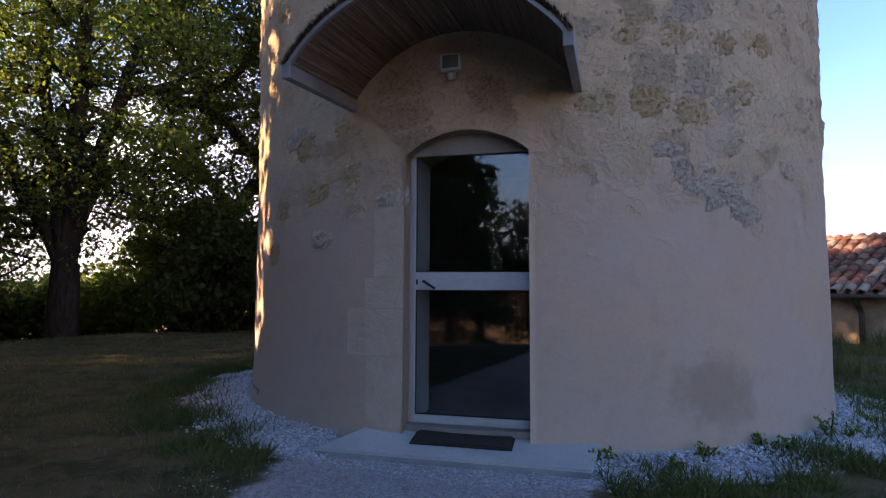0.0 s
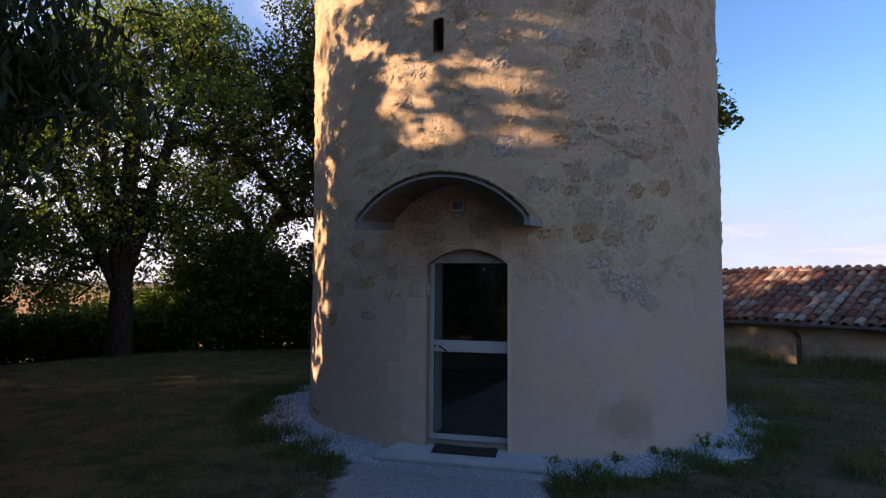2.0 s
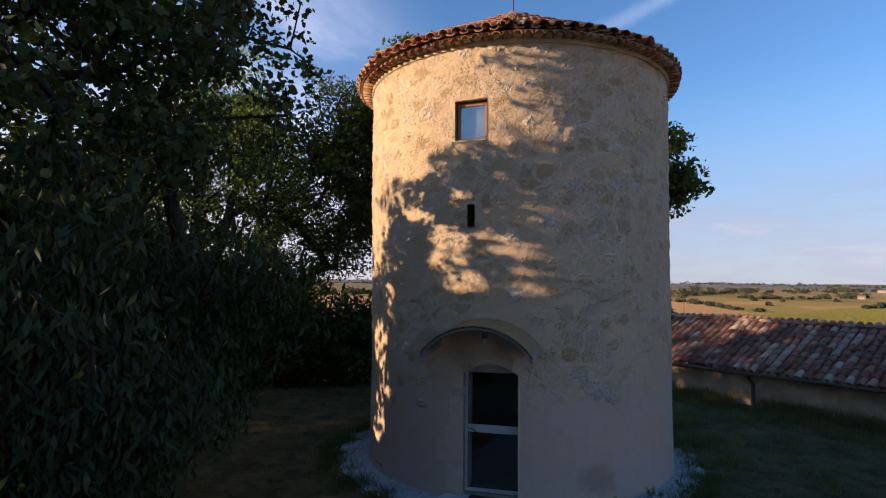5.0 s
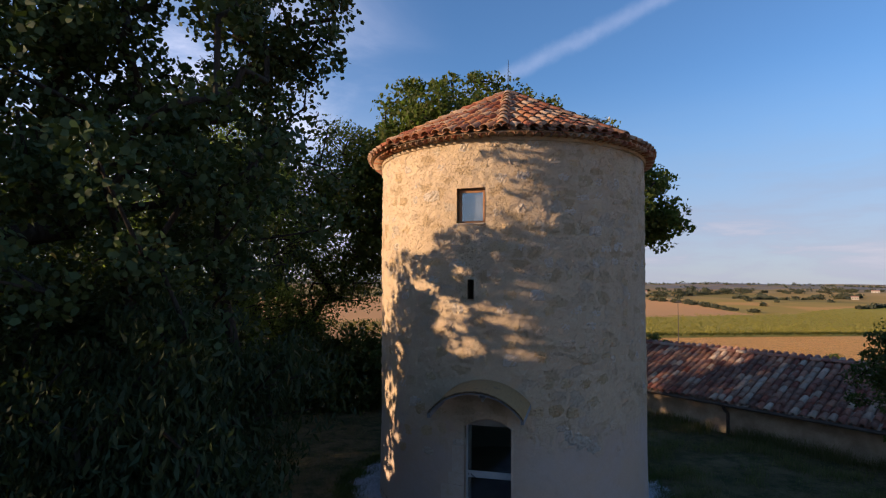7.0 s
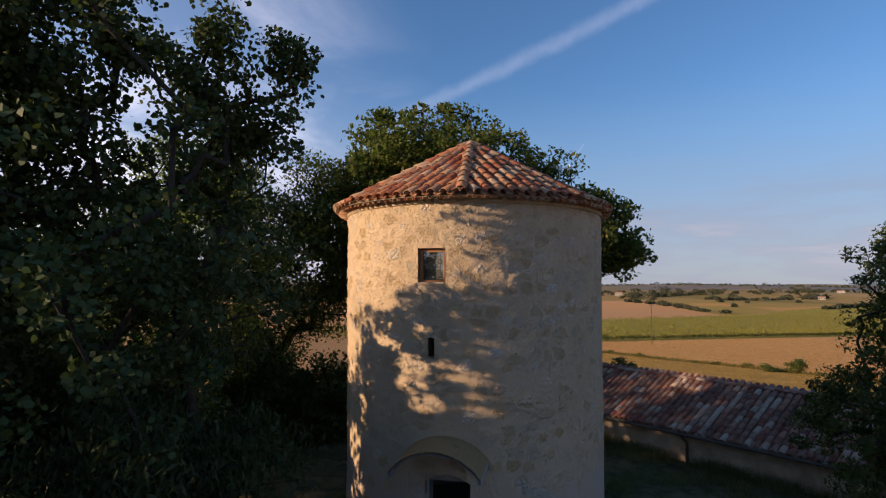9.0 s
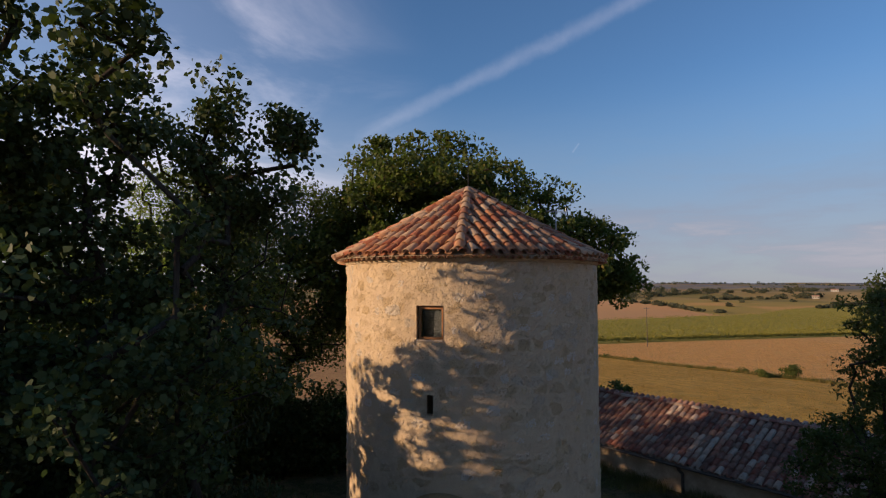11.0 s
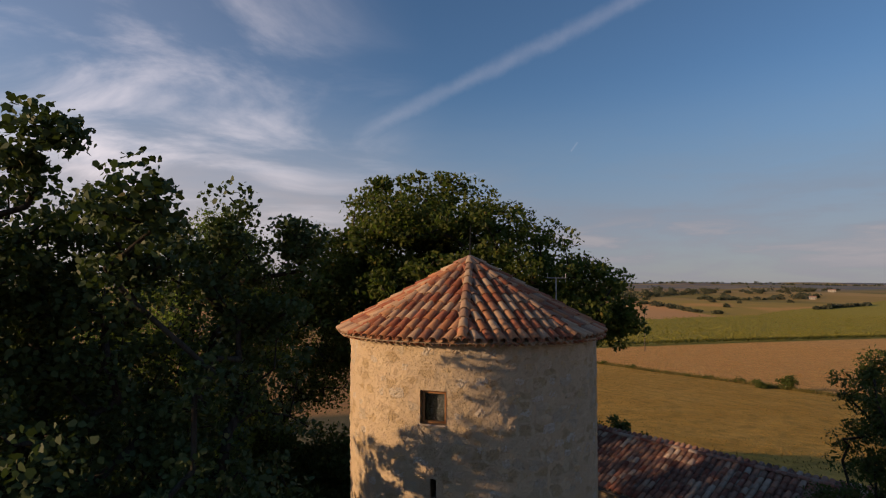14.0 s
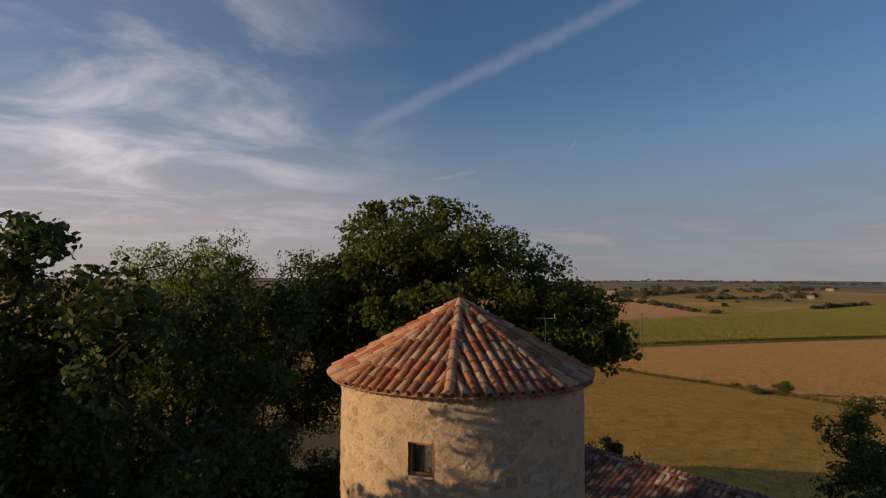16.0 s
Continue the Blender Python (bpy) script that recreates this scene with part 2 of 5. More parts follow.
def tile_build(reds, greys, lichen, moss=0.15):
    def build(n):
        p, info = place(n), n.add("ShaderNodeObjectInfo").outputs["Random"]
        isl = n.add("ShaderNodeNewGeometry").outputs["Random Per Island"]
        r = n.math("FRACT", n.math("ADD", info, n.math("MULTIPLY", isl, 0.999)))
        ramp = n.add("ShaderNodeValToRGB")
        n.link(r, ramp.inputs[0])
        cols = list(reds) + list(greys)
        ramp.color_ramp.interpolation = "CONSTANT"
        e = ramp.color_ramp.elements
        while len(e) < len(cols):
            e.new(0.5)
        for i, c in enumerate(cols):
            e[i].position, e[i].color = i / len(cols), (*c, 1)
        f, g = n.noise(p, 6.0, 5.0, 0.65), n.noise(p, 45.0, 4.0, 0.7)
        c = n.mix(n.math("MULTIPLY", n.step(f, 0.45, 0.75), 0.6), ramp.outputs[0], lichen)
        c = n.mix(n.math("MULTIPLY", n.step(n.noise(p, 17.0, 5.0, 0.7), 0.58, 0.70), 0.5), c, (0.07, 0.055, 0.045))
        c = n.mix(n.math("MULTIPLY", n.step(n.noise(p, 1.1, 5.0, 0.65), 0.52, 0.68), moss), c, (0.075, 0.06, 0.045))
        c = n.mix(0.3, c, n.mix(g, (0.35, 0.35, 0.35), (1, 1, 1)), "MULTIPLY")
        return surface(n, c, 0.85, n.math("ADD", f, g), 0.008, spec=0.25)
    return build


def leaf_build(dark, light, dry, amount, through=0.35, rough=0.6, spec=0.2):
    def build(n):
        r = n.add("ShaderNodeNewGeometry").outputs["Random Per Island"]
        p = place(n)
        c = n.mix(r, dark, light)
        c = n.mix(n.math("MULTIPLY", n.step(n.noise(p, 0.9, 3.0), 0.45, 0.7), 0.5), c, light)
        c = n.mix(n.math("LESS_THAN", n.math("FRACT", n.math("MULTIPLY", r, 37.0)), amount), c, dry)
        a = surface(n, c, rough, spec=spec)
        t = n.add("ShaderNodeBsdfTranslucent")
        n.put(t.inputs[0], n.mix(0.6, c, (0.17, 0.27, 0.03)))
        m = n.add("ShaderNodeMixShader", Fac=through)
        n.link(a, m.inputs[1])
        n.link(t.outputs[0], m.inputs[2])
        return m.outputs[0]
    return build


def bark_build(n):
    p = spot(n)
    f = n.noise(n.scale(p, (9, 9, 1.6)), 1.6, 6.0, 0.65, 0.6)
    c = n.mix(n.step(f, 0.3, 0.7), (0.022, 0.017, 0.013), (0.062, 0.050, 0.038))
    c = n.mix(n.step(n.noise(p, 2.0, 4.0), 0.5, 0.75), c, (0.062, 0.060, 0.045))
    return surface(n, c, 0.95, f, 0.03, spec=0.15)


def ground_build(n):
    p = place(n)
    sep = n.add("ShaderNodeSeparateXYZ")
    n.link(p, sep.inputs[0])
    x, y, z = sep.outputs
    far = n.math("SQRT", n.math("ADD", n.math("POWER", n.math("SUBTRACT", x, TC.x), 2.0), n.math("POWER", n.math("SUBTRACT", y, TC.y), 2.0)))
    wob = n.math("SUBTRACT", n.noise(p, 0.03, 4.0), 0.5)
    f1, f2, f3 = n.noise(p, 0.6, 6.0, 0.65), n.noise(p, 5.0, 6.0, 0.7), n.noise(p, 40.0, 4.0, 0.7)
    lawn = n.mix(n.step(f1, 0.35, 0.68), (0.075, 0.068, 0.030), (0.155, 0.115, 0.060))
    lawn = n.mix(n.step(f2, 0.48, 0.72), lawn, (0.15, 0.118, 0.065))
    lawn = n.mix(n.math("MULTIPLY", n.step(n.noise(p, 1.7, 7.0, 0.75), 0.44, 0.60), 0.75), lawn, (0.026, 0.038, 0.012))
    # mown meadow with wheel lines
    turn = n.vmath("LENGTH", n.vmath("SUBTRACT", p, (4.0, 62.0, -5.0)))
    lines = n.math("SINE", n.math("ADD", n.math("MULTIPLY", turn, 1.9), n.math("MULTIPLY", wob, 30.0)))
    meadow = n.mix(n.step(n.noise(p, 0.12, 6.0, 0.7), 0.35, 0.7), (0.56, 0.29, 0.048), (0.66, 0.365, 0.075))
    meadow = n.mix(n.math("MULTIPLY", n.math("MULTIPLY", n.step(lines, 0.3, 0.95), n.step(f1, 0.40, 0.62)), 0.5), meadow, (0.17, 0.11, 0.016))
    meadow = n.mix(n.math("MULTIPLY", n.step(f1, 0.35, 0.65), 0.45), meadow, (0.34, 0.21, 0.045))
    stub_lines = n.math("SINE", n.math("MULTIPLY", n.math("ADD", n.math("MULTIPLY", x, -0.442), n.math("MULTIPLY", y, 0.897)), 2.6))
    stubble = n.mix(n.step(n.noise(p, 0.25, 8.0, 0.75), 0.3, 0.7), (0.69, 0.325, 0.085), (0.81, 0.435, 0.13))
    stubble = n.mix(n.math("MULTIPLY", n.step(stub_lines, 0.2, 1.0), 0.16), stubble, (0.22, 0.14, 0.07))
    # specks stretched along y to fit the camera's low view, meadow too
    stretched_specks = n.noise(n.scale(p, (1.0, 0.4, 1.0)), 1.9, 3.0, 0.9)
    stubble = n.mix(n.math("MULTIPLY", n.step(stretched_specks, 0.50, 0.60), 0.55), stubble, (0.26, 0.12, 0.04))
    meadow = n.mix(n.math("MULTIPLY", n.step(n.noise(n.scale(p, (1.2, 0.5, 1.0)), 2.2, 3.0, 0.9), 0.50, 0.62), 0.45), meadow, (0.24, 0.135, 0.02))
    corn = n.mix(n.step(n.noise(p, 0.3, 7.0, 0.7), 0.3, 0.7), (0.29, 0.23, 0.033), (0.39, 0.31, 0.055))
    l1 = n.math("ADD", n.math("MULTIPLY", x, 0.947), n.math("MULTIPLY", y, 0.322))
    l2 = n.math("ADD", n.math("MULTIPLY", x, -0.442), n.math("MULTIPLY", y, 0.897))
    jit = n.math("MULTIPLY", wob, 10.0)
    patch = n.voronoi(n.scale(n.vmath("ADD", p, (170, 40, 0)), (1.0, 0.55, 0.0)), 0.0042, "F1", "Color")
    ps = n.add("ShaderNodeSeparateColor")
    n.link(patch, ps.inputs[0])
    ramp = n.add("ShaderNodeValToRGB")
    n.link(ps.outputs[0], ramp.inputs[0])
    e = ramp.color_ramp.elements
    for i, (pos, c) in enumerate(((0.0, (0.40, 0.22, 0.075)), (0.28, (0.46, 0.29, 0.09)), (0.5, (0.24, 0.19, 0.04)), (0.72, (0.55, 0.34, 0.12)), (1.0, (0.28, 0.23, 0.075)))):
        if i > 1:
            e.new(pos)
    for k, (pos, c) in zip(e, ((0.0, (0.40, 0.22, 0.075)), (0.28, (0.46, 0.29, 0.09)), (0.5, (0.24, 0.19, 0.04)), (0.72, (0.55, 0.34, 0.12)), (1.0, (0.28, 0.23, 0.075)))):
        k.position, k.color = pos, (*c, 1)
    near_quilt = n.mix(n.step(n.math("ADD", x, n.math("MULTIPLY", wob, 14.0)), 296.0, 302.0), (0.60, 0.315, 0.125), n.mix(n.step(n.noise(p, 0.009, 3.0), 0.45, 0.6), (0.38, 0.26, 0.062), (0.56, 0.305, 0.095)))
    quilt = n.mix(n.math("MULTIPLY", n.noise(p, 0.02, 6.0, 0.7), 0.5), ramp.outputs[0], (0.12, 0.10, 0.035))
    c = n.mix(n.step(n.math("ADD", l1, n.math("MULTIPLY", jit, 0.4)), 80.8, 82.2), meadow, stubble)
    c = n.mix(n.step(l2, 146.5, 147.5), c, corn)
    c = n.mix(n.step(n.math("ADD", x, n.math("MULTIPLY", wob, 8.0)), -2.0, -4.0), c, n.mix(n.step(far, 38.0, 42.0), (0.13, 0.105, 0.05), n.mix(0.6, stubble, (0.20, 0.125, 0.065))))
    quilt = n.mix(n.step(n.math("ADD", far, n.math("MULTIPLY", wob, 60.0)), 880.0, 870.0), quilt, near_quilt)
    l3 = n.math("SUBTRACT", l2, n.math("MULTIPLY", n.math("ADD", n.math("MULTIPLY", x, 0.897), n.math("MULTIPLY", y, 0.442)), 0.08))
    c = n.mix(n.step(n.math("ADD", l3, n.math("MULTIPLY", wob, 24.0)), 308.0, 311.0), c, quilt)
    c = n.mix(n.step(n.math("ADD", far, n.math("MULTIPLY", wob, 8.0)), 15.0, 22.0), lawn, c)
    # distance haze painted blue-grey into patches of the farthest slopes
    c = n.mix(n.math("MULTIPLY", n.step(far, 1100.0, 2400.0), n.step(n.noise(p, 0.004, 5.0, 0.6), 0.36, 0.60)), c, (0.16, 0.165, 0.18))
    # path of fine crushed stone
    edge = n.math("ADD", n.math("ABSOLUTE", n.math("ADD", n.math("ADD", x, 0.10), n.math("MULTIPLY", n.math("SUBTRACT", y, 3.5), -0.05))), n.math("MULTIPLY", n.math("SUBTRACT", n.noise(p, 2.4, 5.0, 0.7), 0.5), 0.5))
    way = n.math("MULTIPLY", n.step(edge, 1.08, 0.92), n.step(y, 4.4, 4.2))
    grains = n.voronoi(p, 55.0, "F1", "Color")
    gs = n.add("ShaderNodeSeparateColor")
    n.link(grains, gs.inputs[0])
    gravel = n.mix(gs.outputs[0], (0.30, 0.265, 0.26), (0.50, 0.455, 0.45))
    c = n.mix(way, c, gravel)
    bed = n.step(n.math("ADD", far, n.math("MULTIPLY", n.math("SUBTRACT", n.noise(p, 3.0, 5.0, 0.7), 0.5), 0.5)), TR + 0.62, TR + 0.52)
    c = n.mix(bed, c, n.mix(gs.outputs[1], (0.30, 0.30, 0.31), (0.62, 0.62, 0.64)))
    h = n.mix(way, n.math("ADD", f2, n.math("MULTIPLY", f3, 0.5)), n.math("SUBTRACT", 1.0, n.voronoi(p, 55.0)))
    return surface(n, c, 0.95, h, 0.02, spec=0.1)


def glass_build(n):
    b = n.add("ShaderNodeBsdfPrincipled")
    b.inputs["Base Color"].default_value = (0.80, 0.86, 0.87, 1)
    b.inputs["Roughness"].default_value = 0.01
    b.inputs["Transmission Weight"].default_value = 1.0
    b.inputs["IOR"].default_value = 1.65
    return b.outputs[0]


def sheet_build(n):
    p = spot(n)
    f = n.noise(n.scale(p, (60.0, 1.2, 60.0)), 1.0, 4.0, 0.7)
    g = n.noise(p, 3.0, 5.0, 0.6)
    # pale streaks paint the highlights and light showing through the sheet
    c = n.mix(n.step(f, 0.46, 0.70), (0.095, 0.060, 0.042), (0.42, 0.32, 0.26))
    c = n.mix(n.math("MULTIPLY", g, 0.4), c, (0.15, 0.11, 0.08))
    return surface(n, c, n.math("ADD", 0.14, n.math("MULTIPLY", f, 0.35)), f, 0.004, spec=0.7)


def mat_build(n):
    p = spot(n)
    f = n.noise(n.scale(p, (70.0, 4.0, 70.0)), 1.0, 4.0, 0.7)
    c = n.mix(f, (0.22, 0.145, 0.066), (0.40, 0.275, 0.13))
    c = n.mix(n.step(n.noise(p, 5.0, 5.0, 0.7), 0.5, 0.75), c, (0.15, 0.12, 0.08))
    return surface(n, c, 0.9, f, 0.01, spec=0.2)


TC = Vector((0.96, 7.42, 0.0))      # axis of the tower
TR = 3.33                           # its radius
PLASTER = material("lime_render", plaster_build)
STONE = material("rubble_stone", stone_build((0.62, 0.455, 0.27), (0.67, 0.515, 0.36), (0.66, 0.56, 0.45)))
OCHRE_STONE = material("ochre_stone", stone_build((0.53, 0.375, 0.205), (0.575, 0.42, 0.25), (0.59, 0.45, 0.29)))
PALE_STONE = material("pale_stone", stone_build((0.60, 0.51, 0.405), (0.565, 0.48, 0.385), (0.62, 0.53, 0.42)))
ROOF_TILE = material("terracotta_tile", tile_build(((0.30, 0.095, 0.05), (0.45, 0.19, 0.09), (0.33, 0.14, 0.085), (0.50, 0.25, 0.13), (0.38, 0.13, 0.07)), ((0.52, 0.35, 0.23), (0.30, 0.18, 0.125), (0.48, 0.30, 0.19)), (0.38, 0.27, 0.18)))
BARN_TILE = material("weathered_tile", tile_build(((0.26, 0.085, 0.055), (0.40, 0.17, 0.11), (0.30, 0.12, 0.085), (0.46, 0.24, 0.16)), ((0.58, 0.45, 0.35), (0.32, 0.18, 0.13), (0.22, 0.11, 0.08), (0.50, 0.36, 0.27), (0.36, 0.21, 0.15), (0.28, 0.13, 0.09)), (0.42, 0.32, 0.25), 0.4))
BARK = material("bark", bark_build)
LEAF_DARK = material("broad_leaf", leaf_build((0.040, 0.057, 0.021), (0.068, 0.092, 0.032), (0.12, 0.10, 0.03), 0.012, 0.12))
LEAF_OAK = material("oak_leaf", leaf_build((0.035, 0.050, 0.012), (0.074, 0.090, 0.019), (0.14, 0.11, 0.03), 0.03, 0.3))
LEAF_ASH = material("ash_leaf", leaf_build((0.125, 0.165, 0.040), (0.235, 0.270, 0.070), (0.27, 0.24, 0.08), 0.03, 0.65))
LEAF_CROWN = material("spreading_oak_leaf", leaf_build((0.050, 0.066, 0.016), (0.115, 0.125, 0.028), (0.17, 0.13, 0.03), 0.03, 0.35))
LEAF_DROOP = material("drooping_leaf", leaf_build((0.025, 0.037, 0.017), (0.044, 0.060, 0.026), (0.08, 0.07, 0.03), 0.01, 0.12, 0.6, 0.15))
# far leaves paled and greyed: distance haze painted into their colour
LEAF_FAR = material("far_leaf", leaf_build((0.050, 0.058, 0.038), (0.095, 0.095, 0.055), (0.14, 0.11, 0.06), 0.08, 0.1))
LEAF_SHRUB = material("shrub_leaf", leaf_build((0.038, 0.052, 0.018), (0.082, 0.094, 0.028), (0.14, 0.10, 0.04), 0.05))
GRASS = material("grass_blade", leaf_build((0.075, 0.082, 0.028), (0.150, 0.138, 0.056), (0.24, 0.18, 0.09), 0.15, 0.3))
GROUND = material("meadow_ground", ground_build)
GRAVEL = simple("white_gravel", (0.52, 0.52, 0.54), (0.68, 0.68, 0.70), 3.0, 0.85, 0.002, by_island=0.28)
GRIT = simple("grey_gravel", (0.41, 0.37, 0.37), (0.50, 0.455, 0.455), 3.0, 0.9, 0.002, by_island=0.18)
CONCRETE = simple("concrete", (0.42, 0.43, 0.41), (0.51, 0.52, 0.50), 2.2, 0.85, 0.004, fine=14)
CONCRETE_DARK = simple("old_mortar", (0.24, 0.21, 0.18), (0.33, 0.29, 0.24), 3.0, 0.9, 0.01)
# darker concrete that paints shade on the slab's upright faces
SLAB_SHADE = simple("shade_tone_concrete", (0.27, 0.27, 0.26), (0.36, 0.36, 0.345), 3.0, 0.9, 0.006)
MORTAR = simple("lime_mortar", (0.46, 0.36, 0.26), (0.56, 0.44, 0.32), 3.0, 0.9, 0.01)
ALU = simple("pale_aluminium", (0.46, 0.46, 0.45), (0.52, 0.52, 0.50), 4.0, 0.4, 0.0005, spec=0.5)
RAIL = simple("dull_steel", (0.22, 0.225, 0.23), (0.30, 0.305, 0.31), 4.0, 0.45, 0.0005, spec=0.5)
ZINC = simple("grey_zinc", (0.30, 0.31, 0.32), (0.42, 0.43, 0.44), 5.0, 0.45, 0.001, metal=0.5)
BLACK = simple("black_rubber", (0.018, 0.018, 0.018), (0.032, 0.031, 0.030), 30.0, 0.8, 0.003)
COIR = simple("coir", (0.030, 0.026, 0.022), (0.055, 0.048, 0.040), 60.0, 0.95, 0.01)
WOOD = simple("oiled_wood", (0.30, 0.13, 0.045), (0.42, 0.20, 0.075), 5.0, 0.5, 0.002)
ROOM = simple("room_plaster", (0.45, 0.42, 0.38), (0.55, 0.51, 0.46), 1.5, 0.9, 0.003)
SHEET = material("brown_sheet", sheet_build)
PIPE = simple("brown_paint", (0.07, 0.052, 0.042), (0.12, 0.092, 0.075), 5.0, 0.55, 0.001)
REED = material("reed_mat", mat_build)
HEATHER = simple("dark_heather", (0.045, 0.030, 0.022), (0.09, 0.06, 0.04), 20.0, 0.9, 0.002)
BARN_WALL = simple("barn_render", (0.33, 0.24, 0.155), (0.54, 0.41, 0.28), 1.9, 0.93, 0.03, fine=9.0)
WHITE = simple("white_plastic", (0.70, 0.70, 0.67), (0.78, 0.78, 0.75), 4.0, 0.5, 0.0005)
PANE_BACKING = simple("grey_backing", (0.10, 0.10, 0.11), (0.13, 0.13, 0.14), 3.0, 0.8, 0.002)
LENS = simple("lamp_glass", (0.16, 0.17, 0.18), (0.22, 0.23, 0.24), 10.0, 0.1, 0.0005, spec=0.8)
HOUSE_WALL = simple("far_render", (0.42, 0.37, 0.31), (0.50, 0.45, 0.39), 0.4, 0.9, 0.0)
GLASS = material("window_glass", glass_build)
DOUBLE_GLASS = material("double_glazing", glass_build)
DOUBLE_GLASS.node_tree.nodes["Principled BSDF"].inputs["IOR"].default_value = 2.3


def dressed_build(n):
    p = place(n)
    f, g = n.noise(p, 5.0, 6.0, 0.65, 0.5), n.noise(p, 34.0, 6.0, 0.72)
    c = n.mix(n.step(f, 0.35, 0.65), (0.60, 0.50, 0.40), (0.56, 0.44, 0.33))
    c = n.mix(n.math("MULTIPLY", n.step(n.noise(p, 3.0, 5.0, 0.7, 0.6), 0.52, 0.68), 0.6), c, (0.52, 0.35, 0.20))
    c = n.mix(0.25, c, n.mix(g, (0.35, 0.35, 0.35), (1.1, 1.1, 1.1)), "MULTIPLY")
    return surface(n, c, 0.9, n.math("ADD", f, n.math("MULTIPLY", g, 0.7)), 0.012, spec=0.2)


DRESSED = material("dressed_stone", dressed_build)


# ---- mesh helpers ----
def mesh_np(name, verts, faces, smooth=False, material=None):
    """A mesh from an array of corners and an array of faces with equal corner counts."""
    verts, faces = np.asarray(verts, np.float32), np.asarray(faces, np.int32)
    me = bpy.data.meshes.new(name)
    k = faces.shape[1]
    me.vertices.add(len(verts))
    me.vertices.foreach_set("co", verts.ravel())
    me.loops.add(faces.size)
    me.loops.foreach_set("vertex_index", faces.ravel())
    me.polygons.add(len(faces))
    me.polygons.foreach_set("loop_start", np.arange(0, faces.size, k, dtype=np.int32))
    me.polygons.foreach_set("loop_total", np.full(len(faces), k, np.int32))
    if smooth:
        me.polygons.foreach_set("use_smooth", np.ones(len(faces), bool))
    me.update(calc_edges=True)
    if material:
        me.materials.append(material)
    return me


def from_bm(name, bm, material=None, smooth=False):
    me = bpy.data.meshes.new(name)
    bmesh.ops.recalc_face_normals(bm, faces=bm.faces[:])
    bm.to_mesh(me)
    bm.free()
    if smooth:
        for f in me.polygons:
            f.use_smooth = True
    if material:
        me.materials.append(material)
    return me


def part(name, me, material, parent, label="", m=None):
    if isinstance(me, bmesh.types.BMesh):
        me = from_bm(name, me, material)
    elif material and not me.materials:
        me.materials.append(material)
    ob = new(name, me)
    ob.parent = parent
    if m is not None:
        ob.matrix_basis = m
    if label:
        ob["label"] = label
    return ob


def thing(name, m, label, category, group="", kind=""):
    ob = new(name)
    ob.empty_display_size = 0.2
    ob.matrix_basis = m
    return tagged(ob, label, category, group, kind)


def box(bm, x0, x1, y0, y1, z0, z1, bevel=0.0):
    r = bmesh.ops.create_cube(bm, size=1.0)
    for v in r["verts"]:
        v.co = Vector(((x0 + x1) / 2 + v.co.x * (x1 - x0), (y0 + y1) / 2 + v.co.y * (y1 - y0), (z0 + z1) / 2 + v.co.z * (z1 - z0)))
    if bevel:
        es = {e for v in r["verts"] for e in v.link_edges}
        bmesh.ops.bevel(bm, geom=list(es), offset=bevel, segments=2, affect="EDGES", profile=0.6)
    return bm


def boxes(*dims, bevel=0.0):
    bm = bmesh.new()
    for d in dims:
        box(bm, *d, bevel=bevel)
    return bm


def tube(points, radius, sides=8):
    """A round bar along points (one mesh)."""
    bm = bmesh.new()
    rings = []
    pts = [Vector(p) for p in points]
    for i, p in enumerate(pts):
        t = (pts[min(i + 1, len(pts) - 1)] - pts[max(i - 1, 0)]).normalized()
        a = t.orthogonal().normalized()
        b = t.cross(a)
        r = radius[i] if isinstance(radius, (list, tuple)) else radius
        rings.append([bm.verts.new(p + (a * math.cos(2 * math.pi * k / sides) + b * math.sin(2 * math.pi * k / sides)) * r) for k in range(sides)])
    for a, b in zip(rings, rings[1:]):
        if len(a):
            best = min(range(sides), key=lambda s: (a[0].co - b[s].co).length)
            b = b[best:] + b[:best]
            for k in range(sides):
                bm.faces.new((a[k], a[(k + 1) % sides], b[(k + 1) % sides], b[k]))
    bm.faces.new(rings[0])
    bm.faces.new(rings[-1])
    return bm


def polar(theta, r=TR, z=0.0):
    """A place by angle (degrees from -y towards +x), distance from the tower's axis and height."""
    a = radians(theta)
    return Vector((TC.x + r * math.sin(a), TC.y - r * math.cos(a), z))


def facing(theta, r=TR, z=0.0):
    """A pose on the tower: local x along the wall, -y outwards."""
    p = polar(theta, r, z)
    return pose(p.x, p.y, p.z, 0, 0, theta)


# ---- ground ----
RING_R = [0, 11, 20, 40, 110, 200, 400, 650, 800, 1200, 2000, 3000, 4600]
RING_Z = [0, 0, -0.9, -3, -8.5, -13.5, -19.5, -21, -15, -4, 3, 12, 34]


def land(x, y):
    r = math.hypot(x - TC.x, y - TC.y)
    z = float(np.interp(r, RING_R, RING_Z))
    roll = noise.noise(Vector((x * 0.004, y * 0.004, 3.1))) * 4.0 * min(1.0, max(0.0, (r - 250) / 500))
    roll += noise.noise(Vector((x * 0.0011, y * 0.0011, 7.7))) * 22.0 * min(1.0, max(0.0, (r - 2200) / 2000))
    bump = noise.noise(Vector((x * 0.35, y * 0.35, 0.0))) * 0.03 * min(1.0, max(0.0, (r - 4.5) / 3))
    return z + roll + bump


